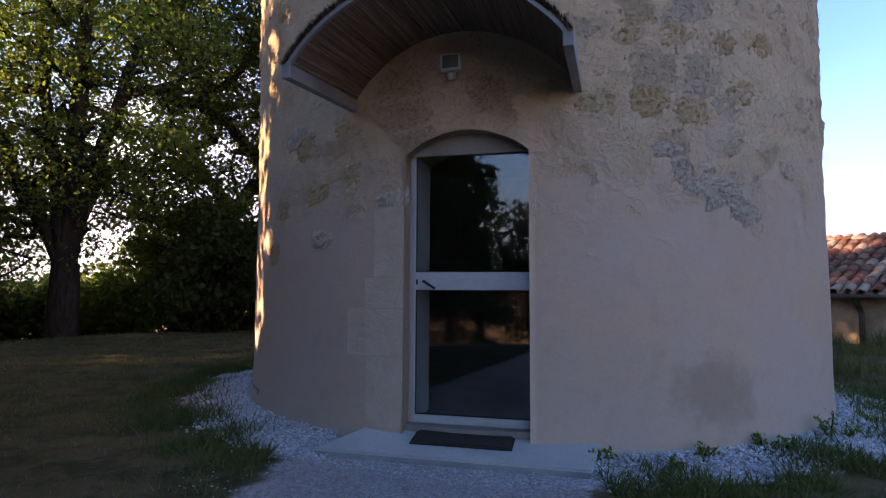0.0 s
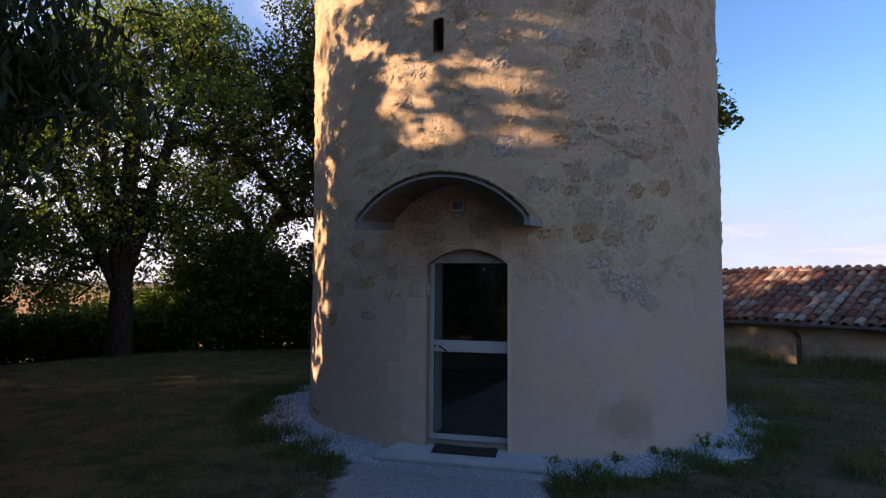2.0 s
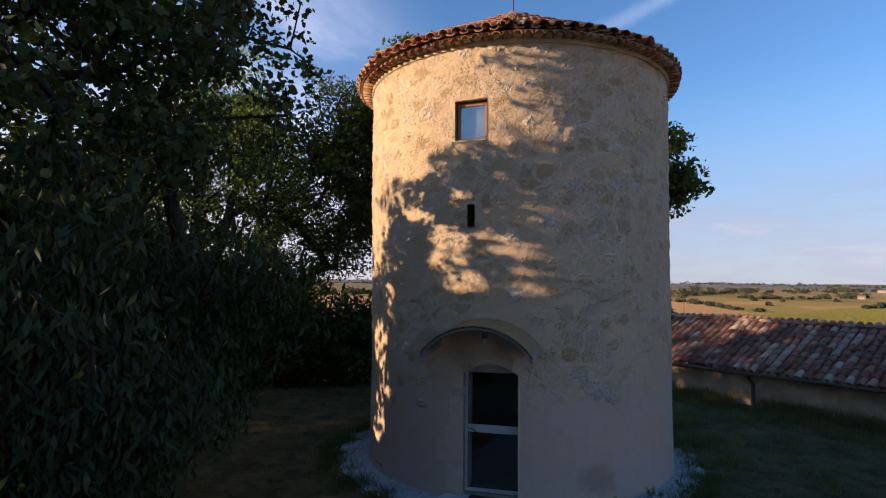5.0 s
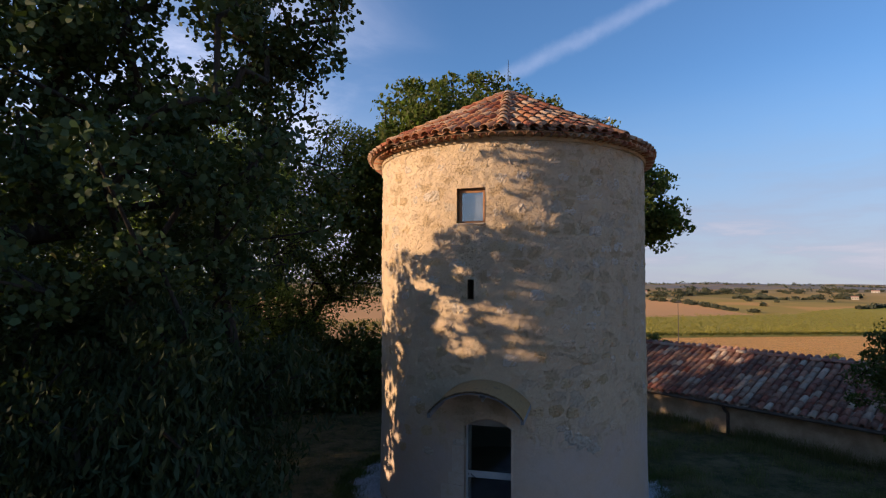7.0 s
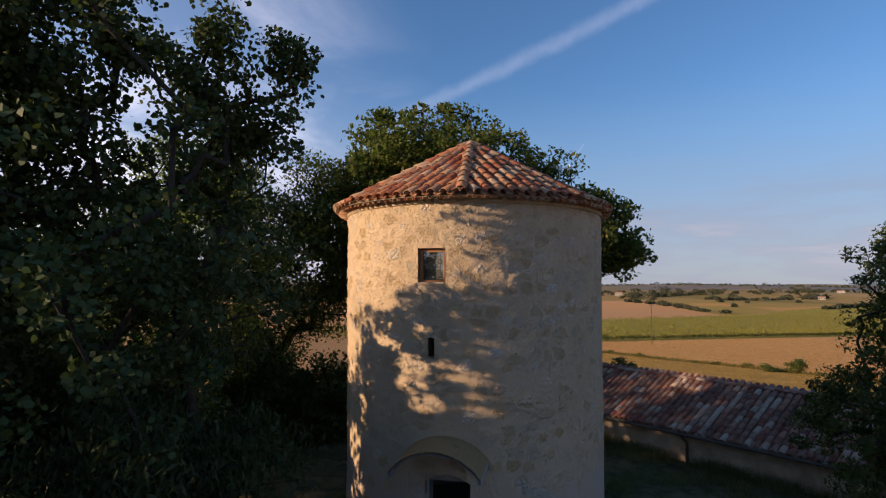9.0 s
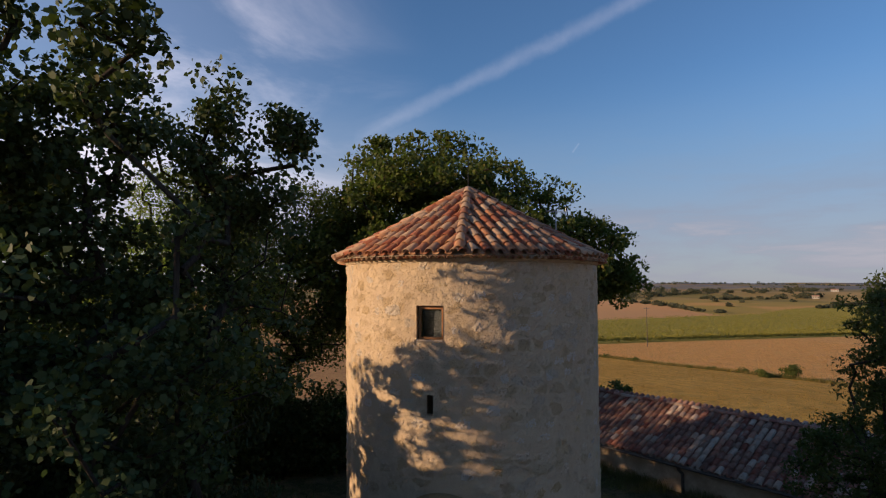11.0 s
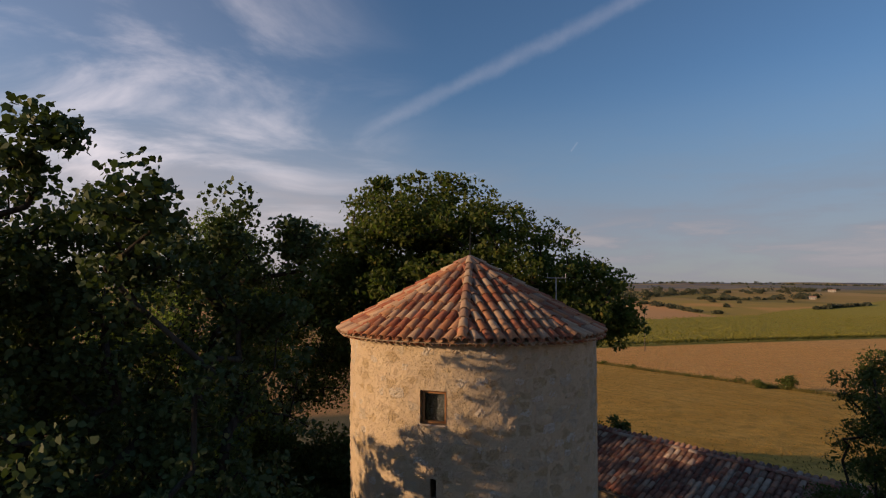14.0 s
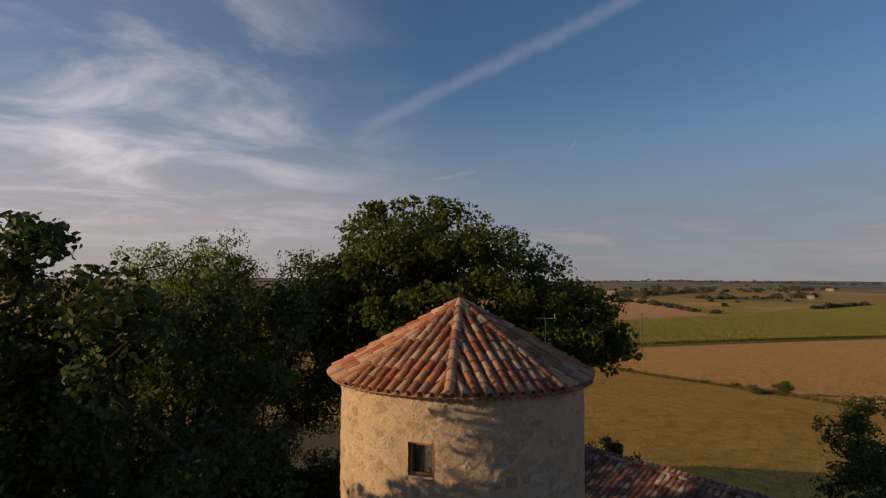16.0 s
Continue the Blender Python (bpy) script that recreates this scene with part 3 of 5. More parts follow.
def make_ground():
    radii = list(np.arange(0, 16, 0.5)) + list(np.geomspace(16, 4600, 130))
    turns = 240
    verts = [(TC.x, TC.y, land(TC.x, TC.y))]
    for r in radii[1:]:
        for k in range(turns):
            p = polar(360 * k / turns, r)
            verts.append((p.x, p.y, land(p.x, p.y)))
    quads, n = [], turns
    for i in range(len(radii) - 2):
        for k in range(n):
            a, b = 1 + i * n + k, 1 + i * n + (k + 1) % n
            quads.append((a, b, b + n, a + n))
    for k in range(0, n, 1):
        quads.append((0, 1 + (k + 1) % n, 1 + k, 0))
    me = bpy.data.meshes.new("ground")
    me.from_pydata(verts, [], [q if q[0] != q[3] else q[:3] for q in quads])
    for f in me.polygons:
        f.use_smooth = True
    me.flip_normals() if me.polygons[0].normal.z < 0 else None
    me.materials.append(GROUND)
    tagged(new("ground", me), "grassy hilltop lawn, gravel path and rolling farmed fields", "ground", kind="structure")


make_ground()

# ---- tower ----
DOOR_T, WIN_T, SLIT_T = -13.0, -20.6, -20.2
OPENINGS = [  # name, angle, half width left and right, bottom, top, depth, rise of the arch
    ("door", DOOR_T, 0.52, 0.425, 0.0, 2.20, 0.62, 0.17),
    ("window", WIN_T, 0.31, 0.31, 6.34, 7.07, 0.40, 0.0),
    ("slit", SLIT_T, 0.07, 0.07, 4.77, 5.17, 0.50, 0.0)]
WALL_TOP = 8.05


def relief(theta, z):
    a = radians(theta)
    q = Vector((TR * math.sin(a), TR * math.cos(a), z))
    f = min(1.0, max(0.0, (z - 1.8 + 1.2 * noise.noise(q * 1.3)) / 0.6))
    lump = noise.noise(q * 0.8) * 0.014
    v = noise.voronoi(Vector((q.x, q.y, q.z * 1.4)) * 2.9 + Vector((0.4, 0.4, 0.4)) * noise.noise(q * 4))[0]
    stones = (0.45 - min(v[0], 0.45)) * 0.055
    fine = noise.fractal(q * 9, 0.9, 2.0, 3) * 0.006
    # dents the low left wall to match its outline from the camera
    outline_dent = -0.065 * min(1.0, max(0.0, (-theta - 30) / 30)) * min(1.0, max(0.0, (6.0 - z) / 4.0)) if theta > -140 else 0.0
    return lump + f * (stones - 0.012 + fine * 1.3) + fine * 0.25 + outline_dent


def tower_wall():
    th = list(np.arange(-104, 104.01, 0.62)) + list(np.arange(107, 255, 3.0))
    zs = list(np.arange(0, WALL_TOP + 0.001, 0.036))
    zs[-1] = WALL_TOP

    def snap(seq, v):
        i = min(range(len(seq)), key=lambda k: abs(seq[k] - v))
        seq[i] = v
        return i
    spans = []
    for nm, t, hl, hr, z0, z1, dep, arch in OPENINGS:
        spans.append((snap(th, t - math.degrees(math.asin(hl / TR))), snap(th, t + math.degrees(math.asin(hr / TR))),
                      snap(zs, z0), snap(zs, z1), t, dep, arch))
    n, m = len(th), len(zs)
    verts, idx = [], {}
    for j, z in enumerate(zs):
        for i, t in enumerate(th):
            zz = z
            i0, i1, j0, j1, _, _, arch = spans[0]
            if i0 < i < i1 and z > 1.9:
                u = (t - th[i0]) / (th[i1] - th[i0]) * 2 - 1
                rise = arch * (1 - u * u)
                zz = z + rise * (min(1, (z - 1.9) / (zs[j1] - 1.9)) if z <= zs[j1] else max(0, 1 - (z - zs[j1]) / 0.9))
            d = relief(t, zz)
            r = TR + d + 0.02 * max(0.0, 1 - z / 0.5) ** 2
            verts.append(polar(t, r, zz)[:])
            idx[i, j] = len(verts) - 1
    faces = []
    for j in range(m - 1):
        for i in range(n):
            k = (i + 1) % n
            if any(a <= i < b and c <= j < d for a, b, c, d, *_ in spans):
                continue
            faces.append((idx[i, j], idx[k, j], idx[k, j + 1], idx[i, j + 1]))
    # reveals
    for i0, i1, j0, j1, t, dep, _ in spans:
        loop = [(i, j1) for i in range(i0, i1)] + [(i1, j) for j in range(j1, j0, -1)] + [(i, j0) for i in range(i1, i0, -1)] + [(i0, j) for j in range(j0, j1)]
        inward = Vector((-math.sin(radians(t)), math.cos(radians(t)), 0)) * dep
        base = len(verts)
        for q in loop:
            verts.append((Vector(verts[idx[q]]) + inward)[:])
        for a in range(len(loop)):
            b = (a + 1) % len(loop)
            faces.append((idx[loop[a]], idx[loop[b]], base + b, base + a))
    me = mesh_np("wall", verts, faces, True, PLASTER)
    return me


tower = thing("tower", pose(0, 0, 0), "round rendered rubble-stone mill tower with a terracotta tile roof", "tower")
wall = part("wall", tower_wall(), PLASTER, tower)

# inside of the tower: shell, floors and the upper ceiling
def ring_shell(r, z0, z1, inward=True, n=72, skip=()):
    bm = bmesh.new()
    a = [bm.verts.new(polar(360 * k / n, r, z0)) for k in range(n)]
    b = [bm.verts.new(polar(360 * k / n, r, z1)) for k in range(n)]
    for k in range(n):
        mid = 360 * (k + 0.5) / n
        mid = mid - 360 if mid > 180 else mid
        if any(s0 < mid < s1 for s0, s1 in skip):
            continue
        bm.faces.new((a[k], a[(k + 1) % n], b[(k + 1) % n], b[k]))
    return bm


def disc(r, z, thick, n=72):
    bm = bmesh.new()
    bmesh.ops.create_cone(bm, cap_ends=True, segments=n, radius1=r, radius2=r, depth=thick)
    bmesh.ops.translate(bm, verts=bm.verts[:], vec=(TC.x, TC.y, z))
    return bm


part("inner_wall", ring_shell(2.78, 0.15, 3.2, skip=((-25, -2),)), ROOM, tower)
part("inner_wall", ring_shell(2.78, 3.3, 5.6, skip=((-24, -16),)), ROOM, tower)
part("inner_wall", ring_shell(2.78, 5.8, 8.0, skip=((-28, -13),)), ROOM, tower)
part("inner_floor", disc(3.28, 0.12, 0.08), CONCRETE_DARK, tower)
part("inner_floor", disc(2.9, 3.25, 0.1), WOOD, tower)
part("inner_floor", disc(2.9, 5.7, 0.1), WOOD, tower)


# bared stones in the render
def stone_mesh(w, h, seed, proud=0.009, stuff=None):
    bm = bmesh.new()
    nx, nz = 15, 10
    off = Vector((seed * 1.7, seed * 0.31, 0))
    grid = []
    for j in range(nz + 1):
        for i in range(nx + 1):
            u, v = 2 * i / nx - 1, 2 * j / nz - 1
            rr = (abs(u) ** 3.2 + abs(v) ** 3.2) ** (1 / 3.2)
            k = 1 + 0.25 * noise.noise(Vector((u * 1.4, v * 1.4, 0)) + off)
            x, z = u * k * w / 2, v * k * h / 2
            edge = min(1.0, max(0.0, (1.02 - rr) / 0.5))
            y = 0.024 - (0.024 + proud) * edge ** 0.8 + 0.020 * noise.fractal(Vector((x * 24, z * 24, 3)) + off, 0.6, 2.0, 4) * (0.6 + 0.4 * edge)
            grid.append(bm.verts.new((x, y, z)))
    for j in range(nz):
        for i in range(nx):
            a = j * (nx + 1) + i
            bm.faces.new((grid[a], grid[a + 1], grid[a + nx + 2], grid[a + nx + 1]))
    return from_bm("stone", bm, stuff or STONE)


def wall_stones():
    rnd = random.Random(11)
    kinds = [stone_mesh(rnd.uniform(0.26, 0.46), rnd.uniform(0.20, 0.30), 100 + k) for k in range(16)]

    def lay(t, z, kind, tilt=7, sink=0.008):
        m = facing(t, TR + relief(t, z) - 0.001 - rnd.uniform(0, sink), z) @ pose(0, 0, 0, 0, rnd.uniform(-tilt, tilt), 0)
        part("stone", kind, None, wall, m=m)
    for z0 in np.arange(2.15, 7.95, 0.34):
        x = radians(-100) * TR + rnd.uniform(0, 0.4)
        while x < radians(100) * TR:
            x += rnd.uniform(0.40, 0.60)
            t, z = math.degrees(x / TR), z0 + rnd.uniform(-0.06, 0.06)
            if rnd.random() < (0.75 if z < 2.4 else 0.42 if z < 3.2 else 0.16):
                continue
            u = TR * math.sin(radians(t - DOOR_T))
            if abs(t - DOOR_T) < 40 and abs(u) < 1.15 and z < 3.35 or 3 < t < 30 and z < 3.3:
                continue
            if abs(t - WIN_T) < 10 and 6.1 < z < 7.3 or abs(t - SLIT_T) < 5 and 4.55 < z < 5.4:
                continue
            lay(t, z, rnd.choice(kinds))
    # ochre stones in rows above the smooth render, and a pale flaked patch under them
    ochre = [stone_mesh(rnd.uniform(0.36, 0.46), rnd.uniform(0.28, 0.36), 140 + k, 0.010, OCHRE_STONE) for k in range(6)]
    pale = [stone_mesh(rnd.uniform(0.26, 0.40), rnd.uniform(0.18, 0.26), 160 + k, 0.014, PALE_STONE) for k in range(5)]
    for t, z in ((7.0, 3.10), (13.7, 3.10), (21.2, 3.09), (28.5, 3.14), (21.5, 3.60), (30.4, 3.60), (4.2, 3.62), (9.9, 2.57), (3.0, 2.56), (16.1, 2.52), (7.4, 2.83), (24.4, 2.72),
                 (-37.6, 1.99), (-31.0, 2.10), (-31.9, 2.46), (-31.6, 3.66), (-40.7, 2.42), (-47.5, 1.90), (-51.0, 1.5)):
        lay(t, z, rnd.choice(ochre), 10, 0.004)
    for t, z in ((14.6, 2.07), (18.2, 2.04), (21.3, 1.94), (16.6, 1.95), (23.6, 1.80), (19.8, 1.86), (12.2, 2.22), (25.2, 1.74), (-36.6, 1.58), (-24.5, 1.86)):
        lay(t, z, rnd.choice(pale), 20, 0.004)


wall_stones()


# dressed blocks beside the door
def jamb_block(u0, u1, z0, z1):
    bm = bmesh.new()
    n = 6
    t0, t1 = [DOOR_T + math.degrees(math.asin(u / TR)) for u in (u0, u1)]
    front, back = [], []
    for k in range(n + 1):
        t = t0 + (t1 - t0) * k / n
        for z, r, lst in ((z0, TR + 0.010, front), (z1, TR + 0.010, front), (z0, TR - 0.04, back), (z1, TR - 0.04, back)):
            lst.append(bm.verts.new(polar(t, r + 0.001 + 0.002 * math.sin(7 * t + 3 * z), z)))
    for k in range(n):
        a = 2 * k
        bm.faces.new((front[a], front[a + 2], front[a + 3], front[a + 1]))
        bm.faces.new((front[a], back[a], back[a + 2], front[a + 2]))
        bm.faces.new((front[a + 1], front[a + 3], back[a + 3], back[a + 1]))
    bm.faces.new((front[0], front[1], back[1], back[0]))
    bm.faces.new((front[-1], front[-2], back[-2], back[-1]))
    return bm


for u0, u1, z0, z1 in ((-1.02, -0.53, 0.66, 1.02), (-0.86, -0.53, 1.03, 1.26), (-0.84, -0.53, 0.14, 0.65), (-0.78, -0.53, 1.27, 1.80)):
    part("stone", jamb_block(u0, u1, z0, z1), DRESSED, wall, "dressed limestone block beside the door")

# ---- tower roof ----
APEX = Vector((0.90, 7.42, 10.14))
HIP0, SLOPE, EAVE = -8.0, 0.535, 3.64


def barrel(length, w_low, w_high, rise, thick=0.014, seg=6, flip=False):
    """One canal tile: along +y from its low end, crown up (or down)."""
    bm = bmesh.new()
    rows = []
    for y, w in ((0.0, w_low), (length, w_high)):
        for off in (0.0, -thick):
            ring = []
            for k in range(seg + 1):
                a = math.pi * k / seg
                x, z = -math.cos(a) * (w / 2 + off), math.sin(a) * (rise * w / w_low + off)
                ring.append(bm.verts.new((x, y, -z if flip else z)))
            rows.append(ring)
    o0, i0, o1, i1 = rows
    for k in range(seg):
        bm.faces.new((o0[k], o0[k + 1], o1[k + 1], o1[k]))
        bm.faces.new((i0[k], i1[k], i1[k + 1], i0[k + 1]))
        bm.faces.new((o0[k], i0[k], i0[k + 1], o0[k + 1]))
    return bm


def mesh_arrays(me):
    me.calc_loop_triangles()
    v = np.zeros(len(me.vertices) * 3, np.float32)
    me.vertices.foreach_get("co", v)
    f = np.zeros(len(me.loop_triangles) * 3, np.int32)
    me.loop_triangles.foreach_get("vertices", f)
    return v.reshape(-1, 3), f.reshape(-1, 3)


def joined(name, me, poses, material):
    """Many poses of one small mesh as a single mesh."""
    v, f = mesh_arrays(me)
    vs, fs = [], []
    for i, m in enumerate(poses):
        a = np.array(m, np.float32)
        vs.append(v @ a[:3, :3].T + a[:3, 3])
        fs.append(f + i * len(v))
    return mesh_np(name, np.concatenate(vs), np.concatenate(fs), True, material)


TILE = from_bm("tile", barrel(0.50, 0.215, 0.170, 0.090), ROOF_TILE, True)
CHANNEL = from_bm("channel_tile", barrel(0.50, 0.20, 0.20, 0.055, flip=True, seg=4), ROOF_TILE, True)
HIP_TILE = from_bm("hip_tile", barrel(0.50, 0.25, 0.20, 0.115), ROOF_TILE, True)


def frame_of(origin, right, up):
    r, u = Vector(right).normalized(), Vector(up).normalized()
    w = r.cross(u).normalized()
    m = Matrix((r, u, w)).transposed().to_4x4()
    m.translation = origin
    return m


def tower_roof():
    rnd = random.Random(5)
    roof = part("roof", boxes((-0.06, 0.06, -0.06, 0.06, -0.12, 0.0)), CONCRETE_DARK, tower, "octagonal roof of terracotta canal tiles", Matrix.Translation(APEX))
    to = Matrix.Translation(-APEX)
    near, rest, channels = [], [], []
    tanh, drop = math.tan(radians(22.5)), APEX.z - 8.19
    deck = bmesh.new()
    top = deck.verts.new((0, 0, -0.10))
    eave = [deck.verts.new(Vector((math.sin(radians(7.5 * k)), -math.cos(radians(7.5 * k)), 0)) * (EAVE - 0.06) + Vector((0, 0, -drop - 0.05))) for k in range(48)]
    for k in range(48):
        deck.faces.new((top, eave[k], eave[(k + 1) % 48]))
    part("roof_deck", deck, MORTAR, roof)

    def column(out, lat, s, lift):
        """Low end, upward way and length of one column of tiles, from the level eave up to the hip."""
        d0, d1 = math.sqrt(EAVE ** 2 - s * s), abs(s) / tanh
        low = out * d0 + lat * s + Vector((0, 0, -drop + lift))
        high = out * d1 + lat * s + Vector((0, 0, -drop * min(1.0, d1 / math.cos(radians(22.5)) / EAVE) + lift))
        return low, (high - low).normalized(), (high - low).length

    for k in range(8):
        a = radians(HIP0 + 22.5 + 45 * k)
        out, lat = Vector((math.sin(a), -math.cos(a), 0)), Vector((math.cos(a), math.sin(a), 0))
        cols = int(EAVE * math.sin(radians(22.5)) / 0.262)
        for c in range(-cols, cols + 1):
            s = c * 0.262
            low, up, run = column(out, lat, s, 0.012)
            if up.dot(out) > -0.5:
                continue
            for r in range(int(run / 0.405) + 1):
                if run - r * 0.405 < 0.12:
                    continue
                o = low + up * (r * 0.405) + lat * rnd.uniform(-0.010, 0.010) + Vector((0, 0, rnd.uniform(0, 0.010)))
                m = frame_of(o, lat, up) @ pose(0, 0, 0, -2.2 + rnd.uniform(-0.9, 0.9), rnd.uniform(-4, 4), rnd.uniform(-2.6, 2.6))
                (near if k in (7, 0) or k == 1 and s < 0.9 or k == 6 and s > -0.3 else rest).append(m)
            low, up, run = column(out, lat, s + 0.131, 0.010)
            if up.dot(out) > -0.5:
                continue
            for r in range(int(run / 0.405) + 1):
                if run - r * 0.405 < 0.12:
                    continue
                channels.append(frame_of(low + up * (r * 0.405 + 0.02), lat, up) @ pose(0, 0, 0, -1.6, 0, 0))
    for m in near[:300]:
        part("tile", TILE, None, roof, m=m)
    rest += near[300:]
    tagged(part("far_tiles", joined("far_tiles", TILE, rest, ROOF_TILE), None, roof), kind="stuff")
    tagged(part("channel_tiles", joined("channel_tiles", CHANNEL, channels, ROOF_TILE), None, roof), kind="stuff")
    for k in range(8):
        a = radians(HIP0 + 45 * k)
        out, lat = Vector((math.sin(a), -math.cos(a), 0)), Vector((math.cos(a), math.sin(a), 0))
        up = (-out * EAVE + Vector((0, 0, drop))).normalized()
        length = math.hypot(EAVE, drop)
        for r in range(int((length - 0.42) / 0.405) + 1):
            o = out * EAVE + Vector((0, 0, -drop + 0.045)) + up * (r * 0.405)
            part("hip_tile", HIP_TILE, None, roof, m=frame_of(o, lat, up) @ pose(0, 0, 0, -2.5, rnd.uniform(-3, 3), rnd.uniform(-2, 2)))
    # corbelled tile cornice under the eaves
    gen = from_bm("cornice_tile", barrel(0.32, 0.172, 0.172, 0.075, seg=5), ROOF_TILE, True)
    for k in range(120):
        t = 3.0 * k
        a = radians(t)
        out, lat = Vector((math.sin(a), -math.cos(a), 0)), Vector((math.cos(a), math.sin(a), 0))
        o = polar(t, TR + 0.25, 8.085) - APEX
        part("cornice_tile", gen, None, roof, m=frame_of(o, lat, -out) @ pose(0, 0, 0, 0, rnd.uniform(-3, 3), rnd.uniform(-3, 3)))
    bm = bmesh.new()
    n = 96
    prof = ((TR - 0.10, 7.98), (TR + 0.03, 8.03), (TR + 0.05, 8.10), (TR + 0.14, 8.12), (TR + 0.22, 8.17), (TR - 0.12, 8.2))
    rings = [[bm.verts.new(polar(360 * k / n, r, z) - APEX) for k in range(n)] for r, z in prof]
    for a, b in zip(rings, rings[1:]):
        for k in range(n):
            bm.faces.new((a[k], a[(k + 1) % n], b[(k + 1) % n], b[k]))
    part("cornice_mortar", bm, PLASTER, roof, "pale lime mortar under the tiles")
    # mortar cap and rod on the peak
    bm = bmesh.new()
    bmesh.ops.create_cone(bm, cap_ends=True, segments=16, radius1=0.19, radius2=0.06, depth=0.12)
    bmesh.ops.translate(bm, verts=bm.verts[:], vec=(0, 0, 0.035))
    part("peak_cap", bm, ROOF_TILE, roof)
    part("lightning_rod", tube([(0, 0, 0.1), (0, 0, 0.5), (0.01, 0, 0.95)], [0.014, 0.011, 0.005], 6), BLACK, roof, "thin iron rod on the roof peak")


tower_roof()

# ---- tower openings ----
D = facing(DOOR_T, 0.0, 0.0)        # local x along the door, -y outwards, from the axis


def door():
    n = 3.14
    base = thing("door_1", D @ pose(0, -n, 0.15), "half-glazed pale aluminium entrance door in an arched opening, shut", "door", kind="structure")
    w0, w1, h = -0.492, 0.47, 2.17
    part("frame", boxes((w0 - 0.014, w0 + 0.008, -0.02, 0.06, -0.04, h), (w1 - 0.012, w1 + 0.03, -0.02, 0.06, -0.04, h), (w0, w1, -0.02, 0.06, h - 0.05, h), (w0, w1, -0.03, 0.07, -0.04, 0.012), bevel=0.004), ALU, base)
    leaf = part("door_leaf", boxes((w0 + 0.009, w0 + 0.026, -0.035, 0.015, 0.014, h - 0.055), (w1 - 0.036, w1 - 0.014, -0.035, 0.015, 0.014, h - 0.055),
                                   (w0 + 0.026, w1 - 0.036, -0.034, 0.014, 0.014, 0.072), (w0 + 0.026, w1 - 0.036, -0.034, 0.014, 1.02, 1.155), (w0 + 0.026, w1 - 0.036, -0.034, 0.014, h - 0.10, h - 0.056), bevel=0.003), ALU, base)
    for z0, z1 in ((0.073, 1.019), (1.156, h - 0.101)):
        g = part("pane", boxes((w0 + 0.027, w1 - 0.037, -0.012, -0.006, z0, z1)), GLASS, leaf, "clear dark-looking glass pane")
        g.visible_shadow = False
        bm = boxes((w0 + 0.027, w0 + 0.032, -0.02, 0.0, z0, z1), (w1 - 0.043, w1 - 0.037, -0.02, 0.0, z0, z1), (w0 + 0.027, w1 - 0.037, -0.02, 0.0, z0, z0 + 0.006), (w0 + 0.027, w1 - 0.037, -0.02, 0.0, z1 - 0.006, z1))
        part("seal", bm, BLACK, leaf)
    part("handle", tube([(-0.39, -0.034, 1.085), (-0.39, -0.075, 1.085), (-0.38, -0.08, 1.082), (-0.295, -0.085, 1.03)], 0.010, 8), BLACK, leaf, "black lever handle")
    part("lock", boxes((-0.46, -0.445, -0.040, -0.03, 1.06, 1.10), bevel=0.003), BLACK, leaf)
    # lintel uses the dark mortar to paint the shade under the arch
    part("lintel", boxes((-0.54, 0.52, -0.045, -0.012, 2.06, 2.40), bevel=0.006), CONCRETE_DARK, base, "rendered stone lintel")
    part("inner_lining", boxes((w0 - 0.03, w0 + 0.012, 0.075, 0.44, -0.02, h - 0.02), bevel=0.004), WHITE, base, "white-painted inner reveal")
    part("jamb_fill", boxes((-0.56, w0 - 0.015, -0.012, 0.09, -0.05, 2.17)), DRESSED, base)


door()


def window():
    base = thing("window_1", facing(WIN_T, TR - 0.17, 6.34), "small square wood-framed window in a deep reveal", "window", kind="structure")
    w, h = 0.29, 0.71
    part("window_frame", boxes((-w, -w + 0.055, -0.03, 0.03, 0.0, h), (w - 0.055, w, -0.03, 0.03, 0.0, h), (-w + 0.055, w - 0.055, -0.03, 0.03, 0.0, 0.05), (-w + 0.055, w - 0.055, -0.03, 0.03, h - 0.06, h), bevel=0.004), WOOD, base, "oiled wood frame")
    g = part("pane", boxes((-w + 0.056, w - 0.056, -0.008, -0.002, 0.051, h - 0.061)), DOUBLE_GLASS, base)
    g.visible_shadow = False
    # made-up panel that gives the pane the grey of its reflection
    part("blind", boxes((-w + 0.05, w - 0.05, 0.09, 0.10, 0.03, h - 0.04)), PANE_BACKING, base, "dark grey panel added to give the pane its grey tone")
    part("window_sill", boxes((-0.30, 0.30, -0.172, 0.0, -0.04, -0.004), bevel=0.008), DRESSED, base, "thin stone sill")


window()


def canopy():
    base = thing("door_canopy", D @ pose(-0.12, -TR + 0.02, 2.675, 5.0, 0, -2.5), "barrel-arched door canopy of brown sheet topped with reed matting", "canopy")
    half, rise, deep, n = 0.89, 0.45, 0.90, 28
    rad = (half * half + rise * rise) / (2 * rise)
    a0 = math.asin(half / rad)

    def arc(k, off=0.0):
        a = -a0 + 2 * a0 * k / n
        return math.sin(a) * (rad + off), math.cos(a) * (rad + off) - rad + rise

    def skin(off0, off1, y0, y1, wavy=0.0, seed=0):
        rnd = random.Random(seed)
        bm = bmesh.new()
        rows = []
        for off in (off0, off1):
            for front in (0, 1):
                row = []
                for k in range(n + 1):
                    x, z = arc(k, off)
                    inner = TR - math.sqrt(TR * TR - x * x) + 0.03
                    y = (y0 - rnd.uniform(0, wavy)) if front else y1 + inner
                    row.append(bm.verts.new((x, y, z)))
